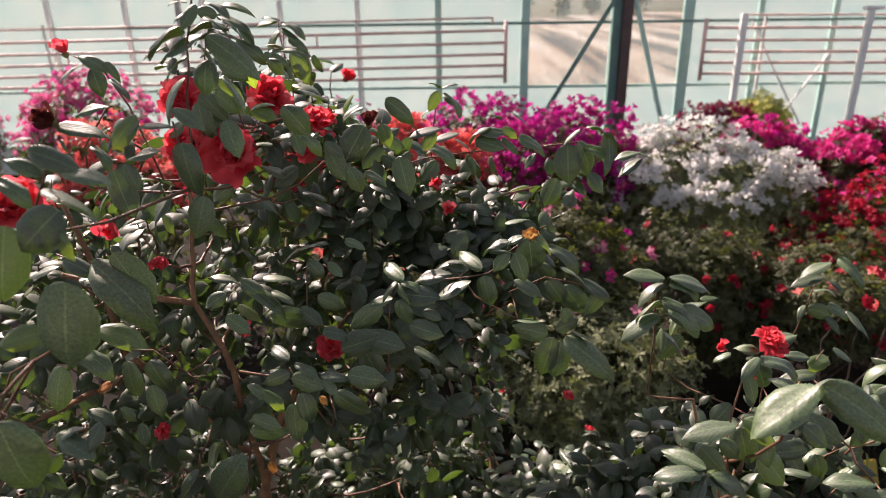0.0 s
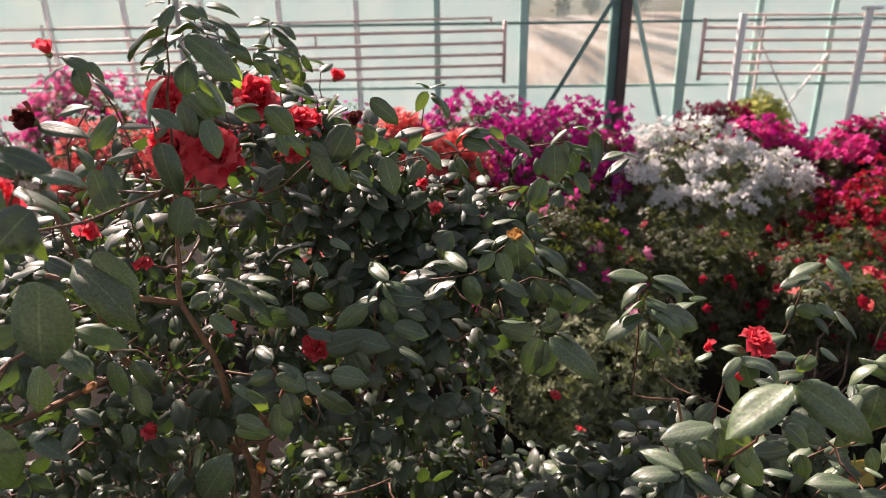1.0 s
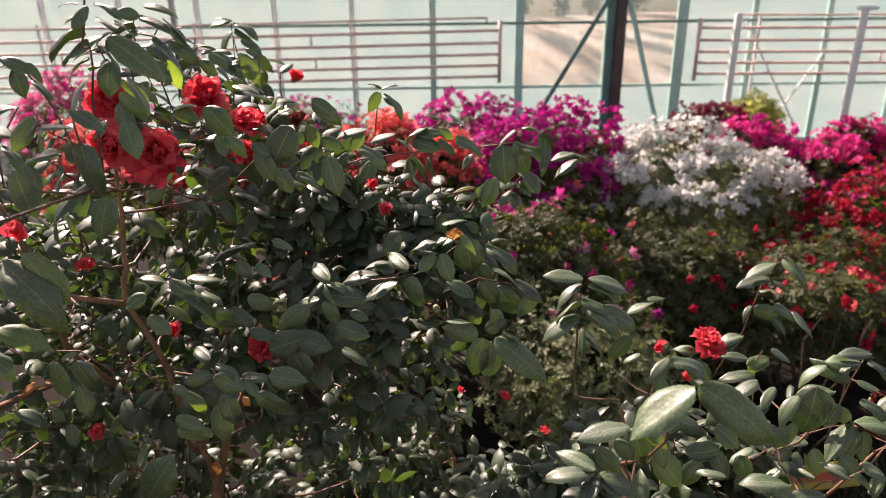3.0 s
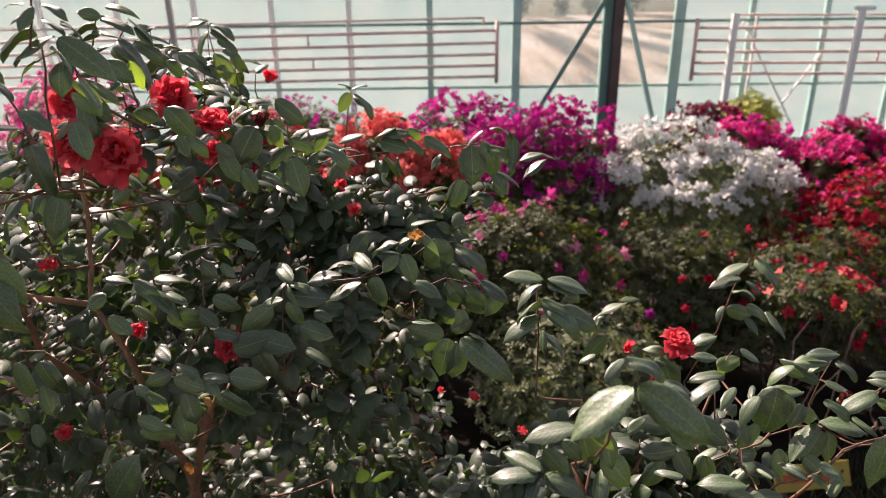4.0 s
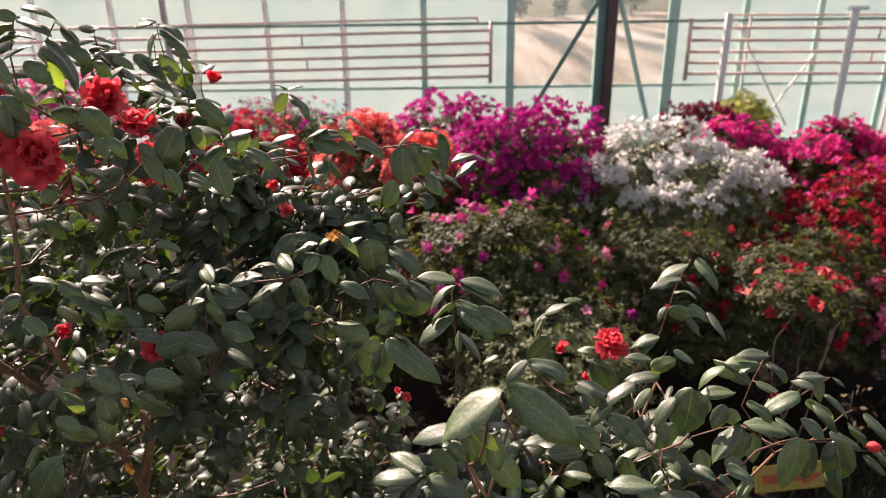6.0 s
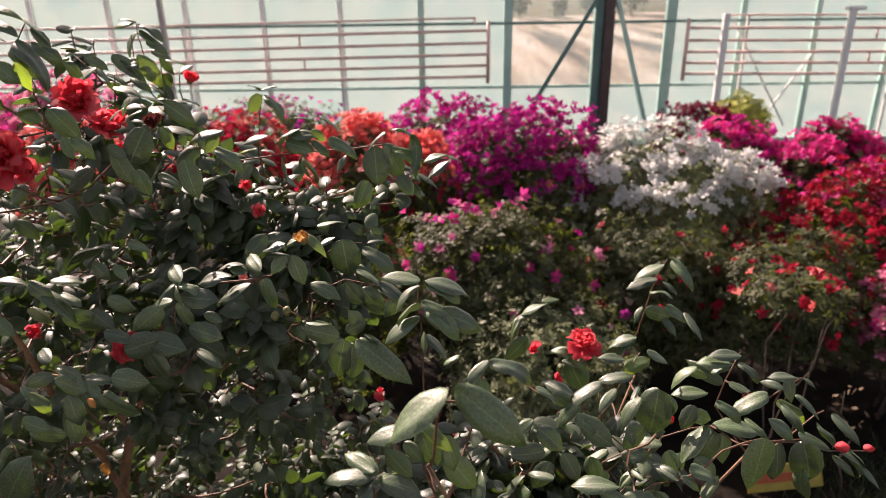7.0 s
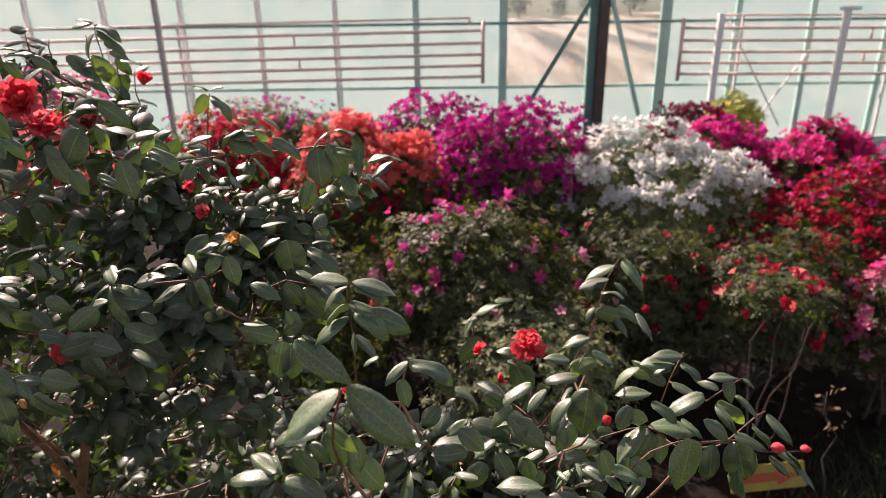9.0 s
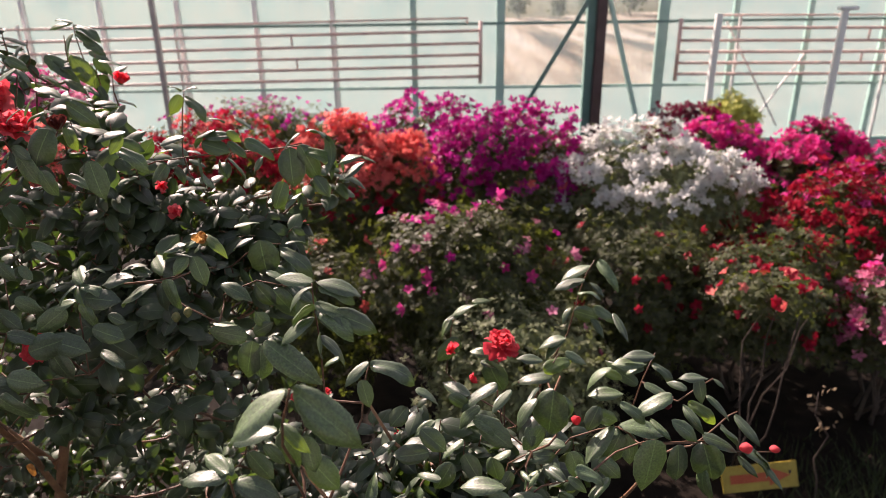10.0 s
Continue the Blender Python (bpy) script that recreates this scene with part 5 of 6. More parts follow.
    spray(sprays, [[(0.523, 0.732, 1.824), (0.538, 0.732, 1.906), (0.587, 0.732, 1.936)]], [
        ((0.540, 0.720, 1.936), (0.504, 0.715, 1.928), "u"), ((0.561, 0.720, 1.924), (0.605, 0.720, 1.935), "m"), ((0.617, 0.720, 1.945), (0.578, 0.735, 1.953), "u"),
        ((0.625, 0.720, 1.935), (0.641, 0.708, 1.895), "f"), ((0.586, 0.720, 1.906), (0.552, 0.705, 1.891), "m"), ((0.541, 0.720, 1.901), (0.520, 0.708, 1.866), "f"),
        ((0.667, 0.720, 1.922), (0.698, 0.708, 1.894), "f"), ((0.613, 0.720, 1.863), (0.636, 0.708, 1.844), "f"), ((0.495, 0.720, 2.012), (0.456, 0.710, 1.996), "m"),
        ((0.432, 0.720, 1.990), (0.401, 0.705, 1.977), "m"), ((0.393, 0.720, 2.013), (0.369, 0.708, 1.985), "f"), ((0.375, 0.720, 1.957), (0.344, 0.705, 1.950), "u"),
        ((0.472, 0.720, 1.956), (0.439, 0.705, 1.949), "u")])  # under leaves
    return sprays


def all_camellias():
    on_tall, on_low = tall_sprays(), low_sprays()
    toward = (0.15, -0.7, 0.6)
    # the large one
    upper = [(-0.29, 0.74, 2.50), (-0.34, 0.81, 2.39), (-0.38, 1.00, 2.55), (-0.35, 1.28, 2.51), (-0.29, 1.15, 2.46), (-0.22, 1.08, 2.42), (-0.24, 1.03, 2.39), 
        (-0.31, 0.94, 2.39), (-0.34, 0.78, 2.44), (-0.45, 0.82, 2.45), (-0.42, 0.72, 2.40), (-0.39, 0.78, 2.37), (-0.15, 0.97, 2.35), (-0.10, 0.99, 2.34), 
        (0.06, 1.01, 2.35), (0.11, 1.01, 2.35), (0.22, 1.02, 2.30), (0.26, 1.02, 2.29), (-0.03, 1.03, 2.33), (-0.28, 0.79, 2.50), (-0.28, 0.90, 2.47)]
    middle = [(-0.30, 0.88, 2.19), (-0.33, 0.84, 2.15), (-0.27, 0.85, 2.12), (-0.39, 0.83, 2.28), (-0.31, 0.90, 2.27), (-0.23, 0.98, 2.26), (-0.14, 1.00, 2.24), 
        (0.07, 0.97, 2.24), (0.13, 0.95, 2.23), (-0.08, 1.00, 2.26), (-0.28, 0.85, 2.01), (-0.13, 0.85, 2.01), (-0.06, 0.83, 2.06), (-0.01, 0.81, 2.11), 
        (-0.35, 0.79, 1.95), (-0.42, 0.73, 1.99), (-0.47, 0.67, 1.98), (-0.21, 0.84, 1.87), (-0.12, 0.88, 1.86), (-0.00, 0.88, 2.21)]
    behind = [(-0.39, 1.43, 2.54), (-0.37, 1.34, 2.48), (-0.28, 1.33, 2.47), (-0.23, 1.29, 2.43), (-0.36, 1.26, 2.46), (-0.28, 1.25, 2.42), (-0.35, 1.19, 2.43), (-0.28, 1.15, 2.38), (-0.20, 1.17, 2.38)]
    shoots = [((-0.005, 1.09, 2.27), (-0.005, 1.081, 2.43), 0.048, 7, 3), ((-0.37, 1.45, 2.35), (-0.38, 1.433, 2.55), 0.060, 5, 4)]
    more = [tuple(c + rng.normal() * 0.03 for c in p) for p in upper[:14] + middle]
    shoots += shoots_at(behind, (-0.40, 1.35, 2.1), 0.066, 0.10)
    deeper = [(x, y + 0.10, z - 0.03) for x, y, z in upper[3:] + middle]
    shoots += shoots_at(more, (-0.30, 1.15, 2.0), 0.050, 0.07) + shoots_at(deeper, (-0.30, 1.2, 2.0), 0.050, 0.09)
    limbs = [
        ([(-0.42, 1.12, 0), (-0.43, 1.10, 0.9), (-0.42, 1.08, 1.51), (-0.357, 1.08, 1.723), (-0.31, 1.08, 1.819), (-0.267, 1.08, 1.885), (-0.21, 1.10, 2.2)], 0.014, 0.005),
        ([(-0.357, 1.08, 1.723), (-0.38, 1.08, 1.765), (-0.44, 1.06, 1.79)], 0.008, 0.005),
        ([(-0.40, 1.09, 1.52), (-0.37, 0.95, 1.80), (-0.339, 0.844, 2.00), (-0.382, 0.839, 2.12), (-0.385, 0.867, 2.20), (-0.36, 0.86, 2.36)], 0.007, 0.0025),
        ([(-0.382, 0.839, 2.12), (-0.44, 0.80, 2.15), (-0.52, 0.76, 2.20)], 0.005, 0.0035),
        ([(-0.30, 1.15, 1.84), (-0.15, 1.10, 2.02), (0.02, 1.10, 2.20), (0.16, 1.06, 2.24)], 0.006, 0.0016),
        ([(-0.357, 1.08, 1.723), (-0.252, 1.08, 1.757), (-0.08, 1.12, 1.92), (0.06, 1.02, 2.06)], 0.007, 0.002),
        ([(-0.40, 1.10, 1.60), (-0.60, 1.00, 1.95), (-0.62, 0.95, 2.25)], 0.008, 0.004),
        ([(-0.60, 1.00, 1.90), (-0.58, 0.65, 2.02), (-0.46, 0.46, 2.10)], 0.006, 0.003),
    ]
    right_arm = [((0.06, 1.08, 2.19), (0.20, 0.10, 0.08)), ((-0.14, 1.06, 2.25), (0.15, 0.10, 0.09)), ((0.00, 1.02, 2.10), (0.22, 0.10, 0.10))]
    blobs = right_arm * 2 + [((-0.33, 1.04, 2.44), (0.08, 0.10, 0.07)), ((-0.38, 1.32, 2.44), (0.10, 0.12, 0.09)), ((-0.40, 1.05, 2.22), (0.24, 0.28, 0.24)), ((-0.33, 0.95, 2.34), (0.14, 0.18, 0.15)), ((-0.08, 1.06, 1.98), (0.32, 0.26, 0.26)), ((-0.40, 1.20, 1.65), (0.62, 0.28, 0.50)), ((-0.25, 1.15, 1.42), (0.5, 0.26, 0.28)), ((-0.30, 1.2, 1.15), (0.65, 0.34, 0.32)),
             # The rear left clumps are added to keep sun off the leaves below.
             ((-0.75, 0.95, 2.0), (0.30, 0.35, 0.36)), ((-0.50, 0.60, 1.95), (0.16, 0.16, 0.22)), ((-1.02, 1.50, 1.72), (0.42, 0.32, 0.40)), ((-0.95, 1.30, 1.25), (0.40, 0.30, 0.40)), ((-0.72, 1.35, 1.95), (0.30, 0.24, 0.28))]
    flowers = [
        ((-0.29, 0.825, 2.35), (0.1, -0.9, 0.3), 0.072, "red", 1), ((-0.345, 0.83, 2.36), (-0.3, -0.8, 0.3), 0.066, "red", 1),
        ((-0.284, 1.012, 2.402), toward, 0.075, "red", 1), ((-0.191, 0.914, 2.372), (0.1, -0.4, 0.9), 0.060, "red", 1),
        ((-0.372, 0.883, 2.416), (0.2, -0.8, 0.4), 0.058, "red", 1), ((-0.497, 0.835, 2.483), (-0.1, -0.3, 0.9), 0.040, "red", 0.5),
        ((-0.404, 0.55, 2.353), toward, 0.055, "red", 1), ((-0.385, 0.662, 2.306), (0.1, -0.6, -0.5), 0.045, "red", 0.5),
        ((-0.404, 0.808, 2.207), (0, -0.6, -0.3), 0.045, "red", 0.5), ((-0.302, 0.816, 2.081), toward, 0.045, "red", 0.5),
        ((-0.174, 0.824, 2.051), toward, 0.045, "red", 1), ((-0.017, 0.981, 2.263), toward, 0.042, "red", 0.5),
        ((-0.232, 1.022, 2.315), toward, 0.042, "red", 1), ((0.006, 0.967, 2.223), toward, 0.040, "red", 0.5),
        ((-0.448, 0.813, 1.909), toward, 0.05, "red", 0.5),
        ((-0.109, 0.885, 2.378), (0.1, -0.3, 0.9), 0.042, "old", 1), ((-0.448, 0.699, 2.412), (0, -0.6, 0.3), 0.055, "old", 1),
        ((0.118, 0.785, 2.235), (0, -0.5, 0.8), 0.040, "dry", 0.5),
    ]
    flowers += [((-0.195, 1.250, 2.419), (0.5, -0.5, 0.5), 0.05, "red", 0.5), ((-0.462, 1.108, 2.272), (0.2, -0.7, 0.5), 0.05, "red", 1)]
    buds = [((0.075, 0.76, 2.135), (0, -0.3, -0.8), 0.014, False), ((0.09, 0.765, 2.14), (0, -0.3, -0.8), 0.014, False)]
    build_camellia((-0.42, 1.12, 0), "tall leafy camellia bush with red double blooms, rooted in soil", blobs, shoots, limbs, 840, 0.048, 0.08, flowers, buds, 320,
                   [(-0.382, 0.839, 2.12), (-0.384, 0.853, 2.16), (-0.36, 0.842, 2.06), (-0.345, 0.846, 2.02), (-0.385, 0.867, 2.20), (-0.42, 0.82, 2.135)],
                   [((-0.462, 0.724, 2.052), (-0.9, -0.2, -0.3), 0.026), ((-0.170, 0.700, 2.045), (0.5, -0.5, -0.4), 0.016), ((-0.328, 0.926, 1.758), (0.1, -0.2, -0.9), 0.03)], on_tall, on_low)

    # the lower one beside it
    limbs = [
        ([(0.50, 0.85, 0), (0.50, 0.83, 1.0), (0.48, 0.81, 1.5), (0.44, 0.80, 1.78), (0.34, 0.72, 2.02)], 0.0085, 0.002),
        ([(0.48, 0.81, 1.45), (0.58, 0.92, 1.66), (0.66, 0.98, 1.90)], 0.006, 0.002),
        ([(0.48, 0.81, 1.40), (0.68, 0.86, 1.60), (0.80, 0.82, 1.85)], 0.006, 0.002),
        ([(0.47, 0.78, 1.62), (0.36, 0.62, 1.86), (0.29, 0.54, 2.06)], 0.005, 0.0018),
    ]
    blobs = [((0.45, 0.74, 1.80), (0.22, 0.20, 0.18)), ((0.60, 0.84, 1.82), (0.14, 0.14, 0.11)), ((0.38, 0.62, 1.84), (0.14, 0.10, 0.13)), ((0.36, 0.80, 1.72), (0.2, 0.2, 0.22)), ((0.54, 0.74, 1.82), (0.14, 0.12, 0.12)), ((0.46, 0.72, 1.90), (0.16, 0.10, 0.07))]
    flowers = [((0.540, 0.902, 2.006), (0.35, -0.25, 0.9), 0.060, "red", 1), ((0.455, 0.90, 2.00), toward, 0.034, "red", 0.5),
               ((0.49, 0.86, 1.965), (0.3, -0.4, 0.8), 0.03, "red", 0.5), ((0.79, 0.84, 1.935), toward, 0.045, "old", 1), ((0.20, 0.86, 1.93), (0, -0.2, 0.9), 0.030, "red", 0.5),
               ((0.45, 0.52, 1.93), toward, 0.045, "old", 1)]
    buds = [((0.878, 0.724, 1.935), (0.5, -0.6, 0.4), 0.019, True), ((0.93, 0.74, 1.92), (0.8, -0.3, 0.2), 0.014, True), ((0.64, 0.76, 1.96), (0, -0.4, 0.8), 0.017, True), ((0.29, 0.47, 2.07), (0, -0.5, 0.5), 0.014, False)]
    build_camellia((0.50, 0.85, 0), "lower camellia bush with glossy leaves and one open bloom", blobs, (), limbs, 240, 0.048, 0.075, flowers, buds, sprays=on_low)

    # the small one between and behind
    shoots = [((0.13, 1.36, 1.52), (0.138, 1.371, 1.60), 0.052, 4, 5), ((-0.05, 1.34, 1.55), (-0.06, 1.35, 1.64), 0.05, 4, 4)]
    limbs = [([(0.15, 1.40, 0), (0.14, 1.40, 0.8), (0.12, 1.38, 1.4)], 0.014, 0.006)]
    blobs = [((0.12, 1.30, 1.38), (0.32, 0.20, 0.22)), ((0.30, 1.10, 1.45), (0.2, 0.15, 0.2)), ((0.0, 1.2, 1.3), (0.3, 0.2, 0.25)), ((-0.40, 1.55, 1.30), (0.5, 0.22, 0.32))]
    flowers = [((0.138, 1.36, 1.625), (0, -0.3, 0.9), 0.034, "red", 0.5), ((0.33, 1.18, 1.63), (0, -0.4, 0.9), 0.034, "red", 0.5)]
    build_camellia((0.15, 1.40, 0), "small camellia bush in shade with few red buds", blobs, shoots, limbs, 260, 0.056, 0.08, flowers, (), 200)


# ---------- azaleas ----------
def azalea_form(seed, open_by):
    """A five-petalled trumpet that opens along +z."""
    r = np.random.default_rng(seed)
    verts, faces = [(0, 0, -0.28)], []
    for k in range(5):
        a = 2 * math.pi * k / 5
        rows = ((0.20, 0.0, 0.13), (0.42, 0.12, 0.25), (0.60, 0.20 * open_by, 0.08))
        idx = []
        for rad, z, w in rows:
            z += r.uniform(-0.04, 0.04)
            for sgn in (-1, 0, 1):
                b = a + sgn * math.atan2(w, rad)
                q = rad * (1.0 if sgn else 1.05)
                verts.append((q * math.cos(b), q * math.sin(b), z - (0.03 if sgn == 0 else 0) + r.uniform(-0.03, 0.03)))
                idx.append(len(verts) - 1)
        faces += [(0, idx[1], idx[0]), (0, idx[2], idx[1])]
        for i in (0, 3):
            faces += [(idx[i], idx[i + 1], idx[i + 4], idx[i + 3]), (idx[i + 1], idx[i + 2], idx[i + 5], idx[i + 4])]
    return verts, faces


AZ_FORMS = [azalea_form(60 + k, (1.6, 0.6, 0.0)[k]) for k in range(3)]
AZ_LEAF = leaf_form(1.0, 0.40, 2, 2, 0.5, 0.15, 0, 0, 0.85, 9)
BLOOM = {}


def bloom_meshes(name, dark, light, share=0.45):
    if name not in BLOOM:
        m = petal_material(name + " azalea petal", dark, light, False, share)
        BLOOM[name] = [finish("flower", v, f, m, True) for v, f in AZ_FORMS]
        BLOOM[name + " joined"] = petal_material(name + " azalea blossom", dark, light, True, share)
    return BLOOM[name]


FOLIAGE = {
    "green": leaf_material("azalea foliage", (0.018, 0.028, 0.011), (0.080, 0.094, 0.035), (0.33, 0.42, 0.055), True, 0.5, 0.3, False, 0.35),
    "pale": leaf_material("pale azalea foliage", (0.070, 0.085, 0.042), (0.23, 0.26, 0.13), (0.38, 0.46, 0.12), True, 0.5, 0.3, False, 0.35),
    "maroon": leaf_material("maroon azalea foliage", (0.05, 0.012, 0.02), (0.14, 0.03, 0.05), (0.35, 0.04, 0.08), True, 0.5, 0.3, False, 0.35),
    "lime": leaf_material("lime azalea foliage", (0.46, 0.48, 0.08), (0.72, 0.72, 0.20), (0.8, 0.8, 0.2), True, 0.5, 0.35, False, 0.35),
}
COLOURS = {
    "white": ((0.74, 0.75, 0.72), (0.86, 0.86, 0.84)), "magenta": ((0.42, 0.010, 0.19), (0.72, 0.045, 0.38)), "coral": ((0.74, 0.09, 0.09), (0.90, 0.28, 0.24)),
    "red": ((0.30, 0.006, 0.022), (0.55, 0.030, 0.062)), "hotpink": ((0.62, 0.02, 0.20), (0.86, 0.085, 0.37)), "pink": ((0.62, 0.13, 0.28), (0.80, 0.32, 0.46)),
    "purple": ((0.32, 0.015, 0.20), (0.58, 0.08, 0.38)), "crimson": ((0.16, 0.004, 0.03), (0.32, 0.012, 0.07)),
}


def build_azalea(centre, radii, label, blooms, leaves=2200, foliage="green", size=0.062, leaf=0.044, low=-0.8, bare=False):
    """A mound: stems, whorls of small leaves on an uneven shell, and blooms where they are thick."""
    c, r = Vector(centre), Vector(radii)
    foot = (c.x, c.y, 0.0)
    o = Vector(foot)
    bush = thing("azalea_bush", foot, label, "bush", "azalea bushes")
    seed = Vector(rng.uniform(-50, 50, 3))

    def shell(d, depth):
        k = 0.93 + 0.26 * noise.noise(Vector(d) * 1.7 + seed) + 0.16 * noise.noise(Vector(d) * 4.5 + seed)
        return Vector((c.x + r.x * d[0] * k * depth, c.y + r.y * d[1] * k * depth, c.z + r.z * d[2] * k * depth))

    def way_out(lowest):
        while True:
            d = rng.normal(size=3)
            d /= np.linalg.norm(d)
            if d[2] > lowest and (d[1] < 0.35 or rng.random() < 0.3):
                return d

    for k in range(4 if bare else 7):
        d = way_out(0.1)
        end = shell(d, 0.85)
        mid = o.lerp(end, 0.45) + Vector((rng.normal() * 0.05, rng.normal() * 0.05, 0.06))
        way = bent(o + Vector((rng.normal() * 0.05, rng.normal() * 0.05, -0.02)), mid, 0.05, 4) + bent(mid, end, 0.05, 4)[1:]
        v, f = tube([p - o for p in way], np.linspace(0.005 if bare else 0.014, 0.003, len(way)), 6)
        part("stem", finish("stem", v, f, BARK_GREY, True), bush)
    mats = []
    whorls = leaves * 4 // 7
    for _ in range(whorls):
        d = way_out(-0.1 if bare else low)
        depth = rng.uniform(0.45, 1.0) ** 0.5
        p = shell(d, depth)
        axis = (Vector((d[0] / r.x, d[1] / r.y, d[2] / r.z)).normalized() + Vector((0, 0, 0.5)) + Vector(rng.normal(size=3) * 0.35)).normalized()
        a = axis.cross(Vector((0.3, 0.5, 0.8))).normalized()
        b = axis.cross(a)
        t0 = rng.uniform(0, 6.28)
        for k in range(7):
            w = t0 + k * 2.4
            rad = a * math.cos(w) + b * math.sin(w)
            al = rad * 0.85 + axis * rng.uniform(0.1, 0.7)
            mats.append(np.array(leaf_pose(p - axis * rng.uniform(0, 0.03) - o, al, axis - rad * 0.3, leaf * rng.uniform(0.7, 1.2) * (1.9 if depth < 0.8 else 1.0))))
    part("foliage", joined_copies("foliage", *AZ_LEAF, mats, FOLIAGE[foliage]), bush, None, "", "stuff")
    for colour, n, lowest, highest in blooms:
        meshes = bloom_meshes(colour, *COLOURS[colour])
        more = []
        cap = n
        n = int(n * 2.6) if n >= 60 else n
        k = tries = 0
        while k < n and tries < 20 * n:
            tries += 1
            d = way_out(lowest)
            if d[2] > highest:
                continue
            if noise.noise(Vector(d) * 3.8 + seed * 1.7) < rng.uniform(-0.25, 0.08) or rng.random() > (d[2] - lowest) / 0.35:
                continue
            p = shell(d, rng.uniform(0.86, 1.05))
            outw = (Vector((d[0] / r.x, d[1] / r.y, d[2] / r.z)).normalized() + Vector((0, -0.1, 0.15)) + Vector(rng.normal(size=3) * 0.38)).normalized()
            q = outw.to_track_quat("Z", "Y").to_matrix().to_4x4()
            m = Matrix.Translation(p - o) @ q @ pose(0, 0, 0, 0, 0, rng.uniform(0, 360)) @ Matrix.Scale(size * rng.uniform(0.75, 1.2), 4)
            if k < cap:
                part("flower", meshes[int(rng.integers(3))], bush, m)
            else:
                more.append(np.array(m))
            k += 1
        if more:
            part("blossom", joined_copies("blossom", *AZ_FORMS[0], None, more, BLOOM[colour + " joined"]), bush, None, "", "stuff")
    return bush


def all_azaleas():
    build_azalea((2.10, 4.85, 1.12), (0.96, 0.55, 0.70), "rounded azalea bush covered in white blooms", [("white", 290, 0.1, 1)], 2600, "pale", 0.066)
    build_azalea((0.98, 5.0, 1.15), (0.88, 0.6, 0.80), "azalea bush thick with bright magenta blooms", [("magenta", 290, 0.22, 1), ("coral", 20, 0.0, 0.5), ("purple", 30, -0.1, 0.4)], 2800, "green", 0.064)
    # Low red blooms stand in for coral ones darkened by shade.
    build_azalea((-0.22, 4.75, 1.20), (0.68, 0.5, 0.74), "azalea bush covered in coral orange blooms", [("coral", 270, 0.3, 1), ("red", 50, -0.15, 0.35)], 2400)
    build_azalea((0.30, 5.45, 1.22), (1.0, 0.45, 0.74), "azalea bush with magenta blooms behind coral ones", [("magenta", 240, 0.15, 1)], 1800)
    build_azalea((-1.6, 6.8, 1.20), (1.15, 0.6, 0.76), "sparse azalea bush with few purple blooms", [("purple", 50, 0.2, 1), ("magenta", 55, 0.2, 1)], 4200)
    build_azalea((-1.60, 5.4, 1.12), (0.92, 0.5, 0.72), "azalea bush with loose red blooms", [("red", 170, 0.0, 1), ("coral", 60, 0.0, 1)], 1800)
    build_azalea((-2.9, 5.3, 1.05), (0.7, 0.5, 0.8), "azalea bush with coral red blooms", [("coral", 180, 0.0, 1)], 1600)
    build_azalea((-3.7, 6.4, 1.30), (0.9, 0.6, 0.92), "tall azalea bush with soft pink blooms", [("pink", 120, 0.1, 1), ("hotpink", 90, 0.1, 1)], 1800)
    build_azalea((-5.6, 6.6, 1.20), (0.9, 0.6, 0.92), "azalea bush with pale pink blooms", [("pink", 150, 0.1, 1)], 1500)
    build_azalea((3.93, 8.8, 1.02), (0.70, 0.5, 0.62), "dark maroon azalea bush near the glass wall", [("crimson", 110, 0.1, 1)], 1300, "maroon")
    build_azalea((4.80, 9.3, 1.04), (0.50, 0.5, 0.68), "lime yellow leaved bush near the glass wall", [], 1500, "lime", 0.06, 0.06)
    build_azalea((3.90, 5.6, 1.10), (0.56, 0.5, 0.68), "azalea bush thick with hot pink blooms", [("hotpink", 290, 0.05, 1)], 2800)
    build_azalea((4.40, 4.95, 1.00), (0.60, 0.5, 0.68), "azalea bush with hot pink blooms", [("hotpink", 260, 0.05, 1)], 1500)
    build_azalea((3.15, 5.9, 1.06), (0.56, 0.45, 0.66), "azalea bush with magenta pink blooms behind white ones", [("hotpink", 110, 0.2, 1), ("magenta", 60, 0.2, 1)], 1400)
    build_azalea((3.50, 4.5, 0.78), (0.92, 0.6, 0.76), "azalea bush thick with deep red blooms", [("red", 240, -0.1, 1), ("hotpink", 50, 0.6, 1)], 2400, "green", 0.062)
    build_azalea((2.55, 3.75, 0.66), (0.75, 0.5, 0.62), "leafy azalea bush with scattered red blooms", [("red", 56, -0.1, 0.9)], 2300, low=-0.3)
    build_azalea((3.30, 3.5, 0.55), (0.45, 0.4, 0.60), "azalea bush with pale pink blooms", [("pink", 90, 0.0, 1), ("hotpink", 30, -0.2, 1)], 900, low=-0.1)
    build_azalea((2.15, 2.92, 1.15), (0.34, 0.24, 0.20), "small azalea with bright red blooms on bare stems", [("red", 15, -0.1, 1), ("coral", 5, 0.2, 1)], 210, "green", 0.06, 0.034, bare=True)
    build_azalea((0.60, 3.5, 0.95), (0.72, 0.5, 0.66), "leafy azalea bush with sparse pink blooms", [("pink", 24, 0.0, 1), ("hotpink", 16, 0.0, 1), ("magenta", 12, 0.3, 1)], 3200, "green")
    build_azalea((0.85, 3.0, 0.66), (0.60, 0.45, 0.60), "low azalea bush with pale leaf whorls", [("pink", 4, 0.1, 1)], 2400, "pale", 0.05, 0.038)
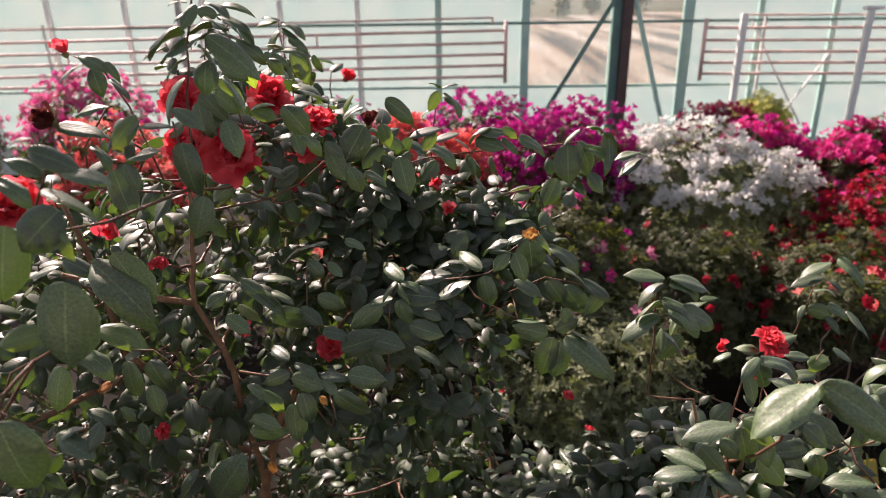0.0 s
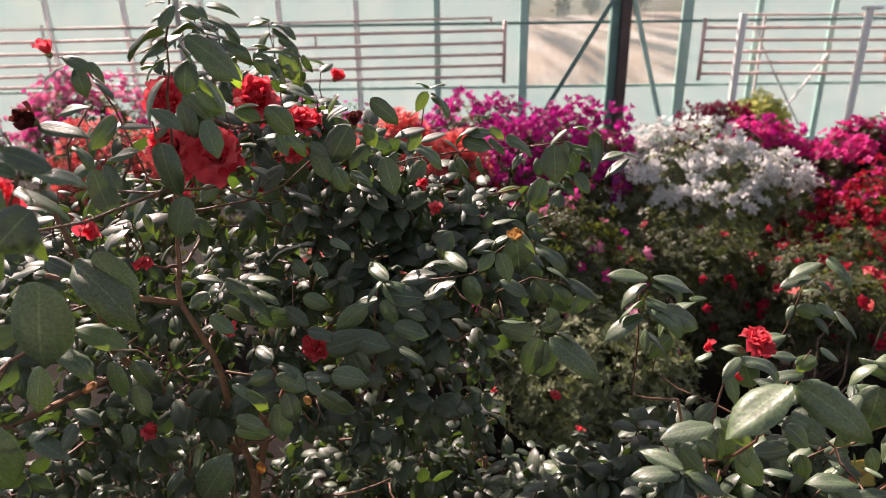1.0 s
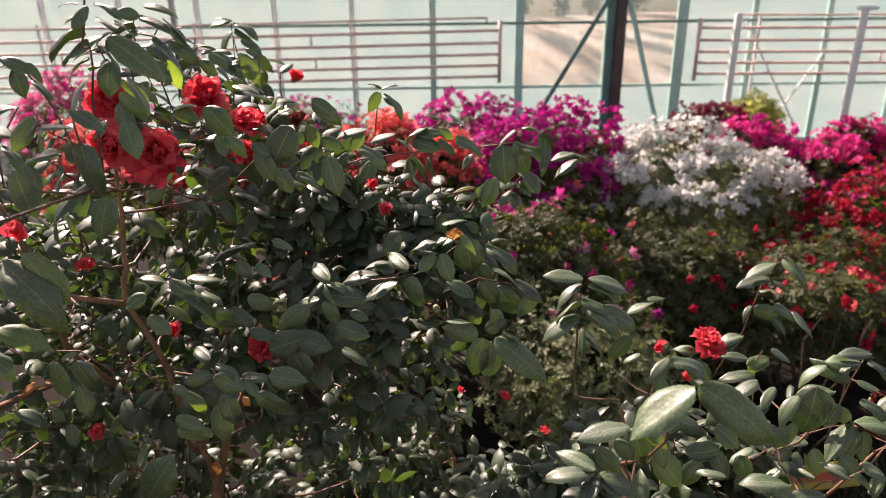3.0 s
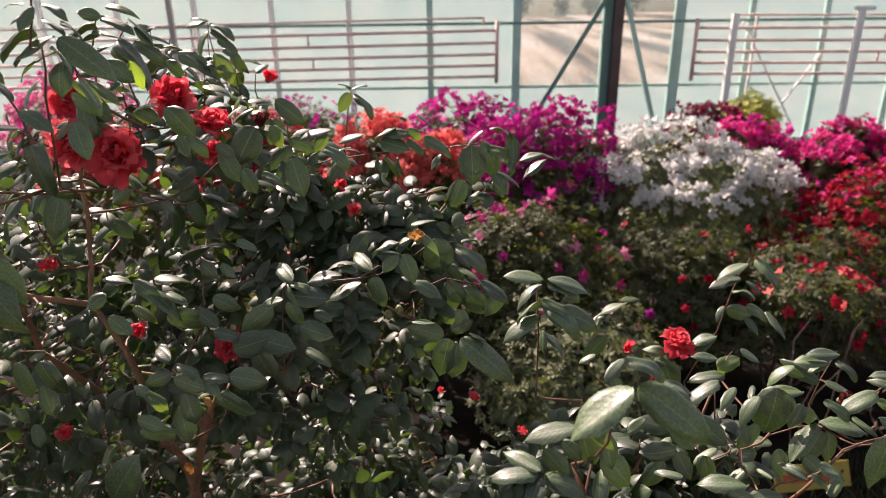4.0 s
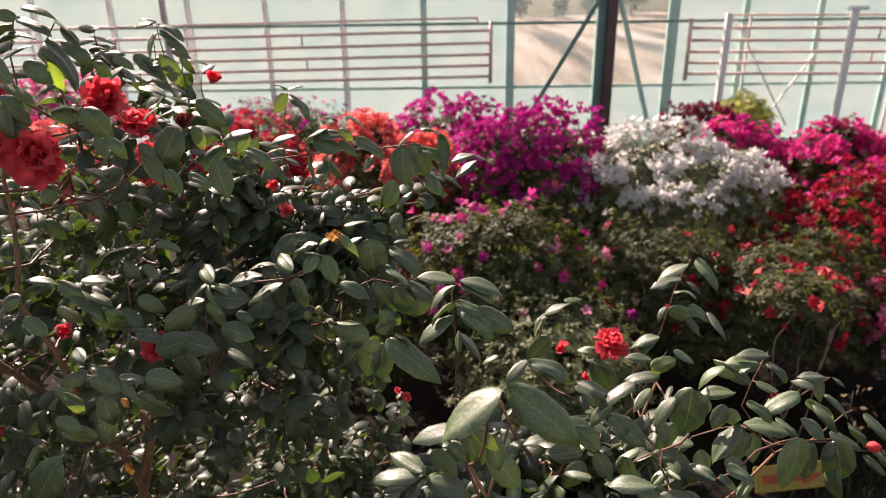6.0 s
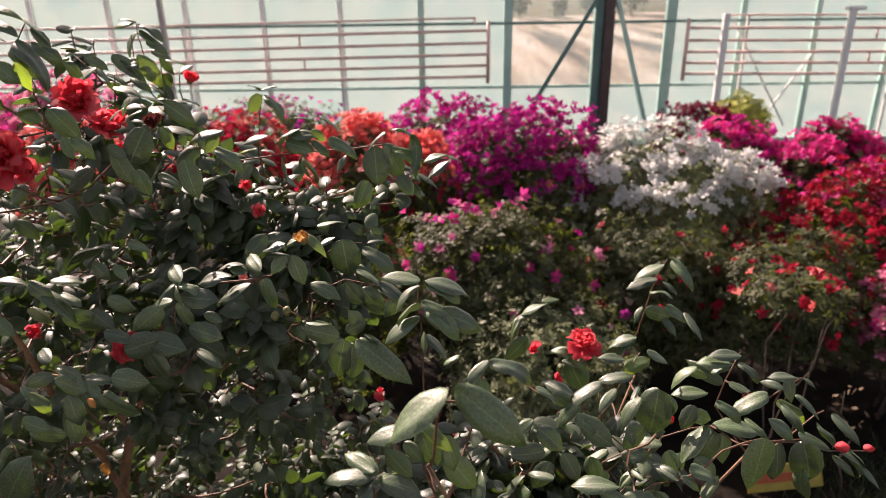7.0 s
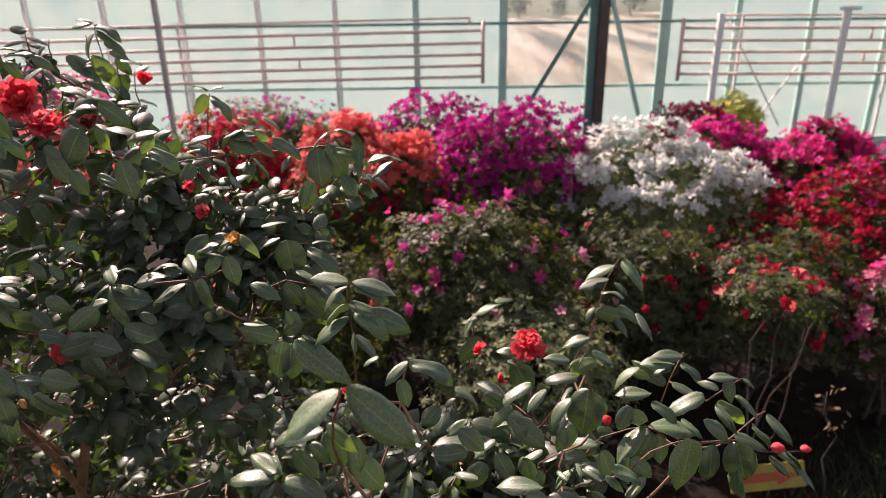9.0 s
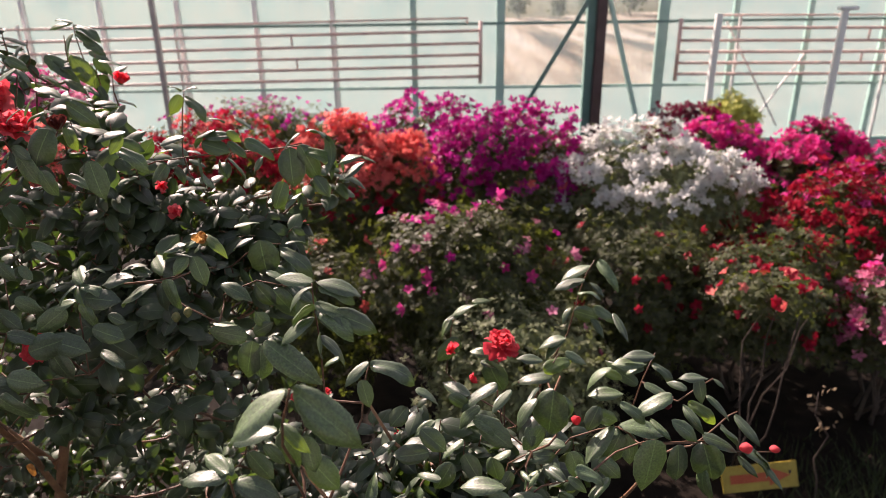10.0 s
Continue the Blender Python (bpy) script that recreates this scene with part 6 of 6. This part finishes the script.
    build_azalea((1.75, 3.95, 0.72), (0.72, 0.5, 0.64), "shaded leafy azalea bush with odd red blooms", [("red", 26, -0.1, 1), ("purple", 6, 0, 1)], 2800)
    build_azalea((-0.5, 3.6, 0.80), (0.7, 0.5, 0.62), "leafy azalea bush with few coral blooms", [("coral", 30, 0.1, 1)], 2400)


GRASS = leaf_material("dark grass blades", (0.012, 0.022, 0.008), (0.035, 0.055, 0.018), (0.10, 0.18, 0.03), True, 0.6, 0.2, False, 0.2)


def build_grass():
    """A low dark tuft on the soil beside the sign."""
    mats = []
    for _ in range(700):
        p = Vector((rng.normal() * 0.30, rng.normal() * 0.22, 0))
        way = Vector((rng.normal() * 0.35, rng.normal() * 0.35, 1))
        mats.append(np.array(leaf_pose(p, way, (rng.normal(), -1, 0.2), rng.uniform(0.06, 0.15))))
    ob = new("grass_tuft", joined_copies("grass_tuft", *leaf_form(1.0, 0.06, 4, 2, 0.3, 0.5, 0, 0, 0.6, 4), mats, GRASS))
    ob.matrix_basis = Matrix.Translation((2.85, 2.75, 0.0))
    tagged(ob, "low dark green grass growing on shaded soil", "grass", kind="stuff")


def build_dry_branch():
    a, b = Vector((2.52, 2.75, 0.0)), Vector((2.41, 2.76, 0.70))
    t = thing("dry_branch", a, "dry bent branch with shrivelled tan leaves, stuck in soil", "branch")
    way = bent(a, b, 0.04, 6)
    v, f = tube([p - a for p in way], np.linspace(0.006, 0.002, 6), 6)
    part("stem", finish("stem", v, f, BARK_GREY, True), t)
    dry_small = finish("leaf", *AZ_LEAF[:2], leaf_material("shrivelled leaf", (0.14, 0.10, 0.06), (0.28, 0.21, 0.14), (0.25, 0.19, 0.11), False, 0.7, 0.2, False, 0.2), True, AZ_LEAF[2])
    for k in range(18):
        p = way[3].lerp(way[5], rng.random()) - a + Vector(rng.normal(size=3) * 0.035)
        part("leaf", dry_small, t, leaf_pose(p, rng.normal(size=3), rng.normal(size=3), rng.uniform(0.03, 0.055)))


build_ground()
build_far_trees()
build_wall()
build_shell()
build_column()
build_radiator("heating_pipes", 1.12, -12.6, 0.012, 0.88)
build_radiator("heating_pipes", 4.67, 13.6, -0.010, 5.32)
build_posts()
build_struts()
build_sign()
all_camellias()
all_azaleas()
build_grass()
build_dry_branch()
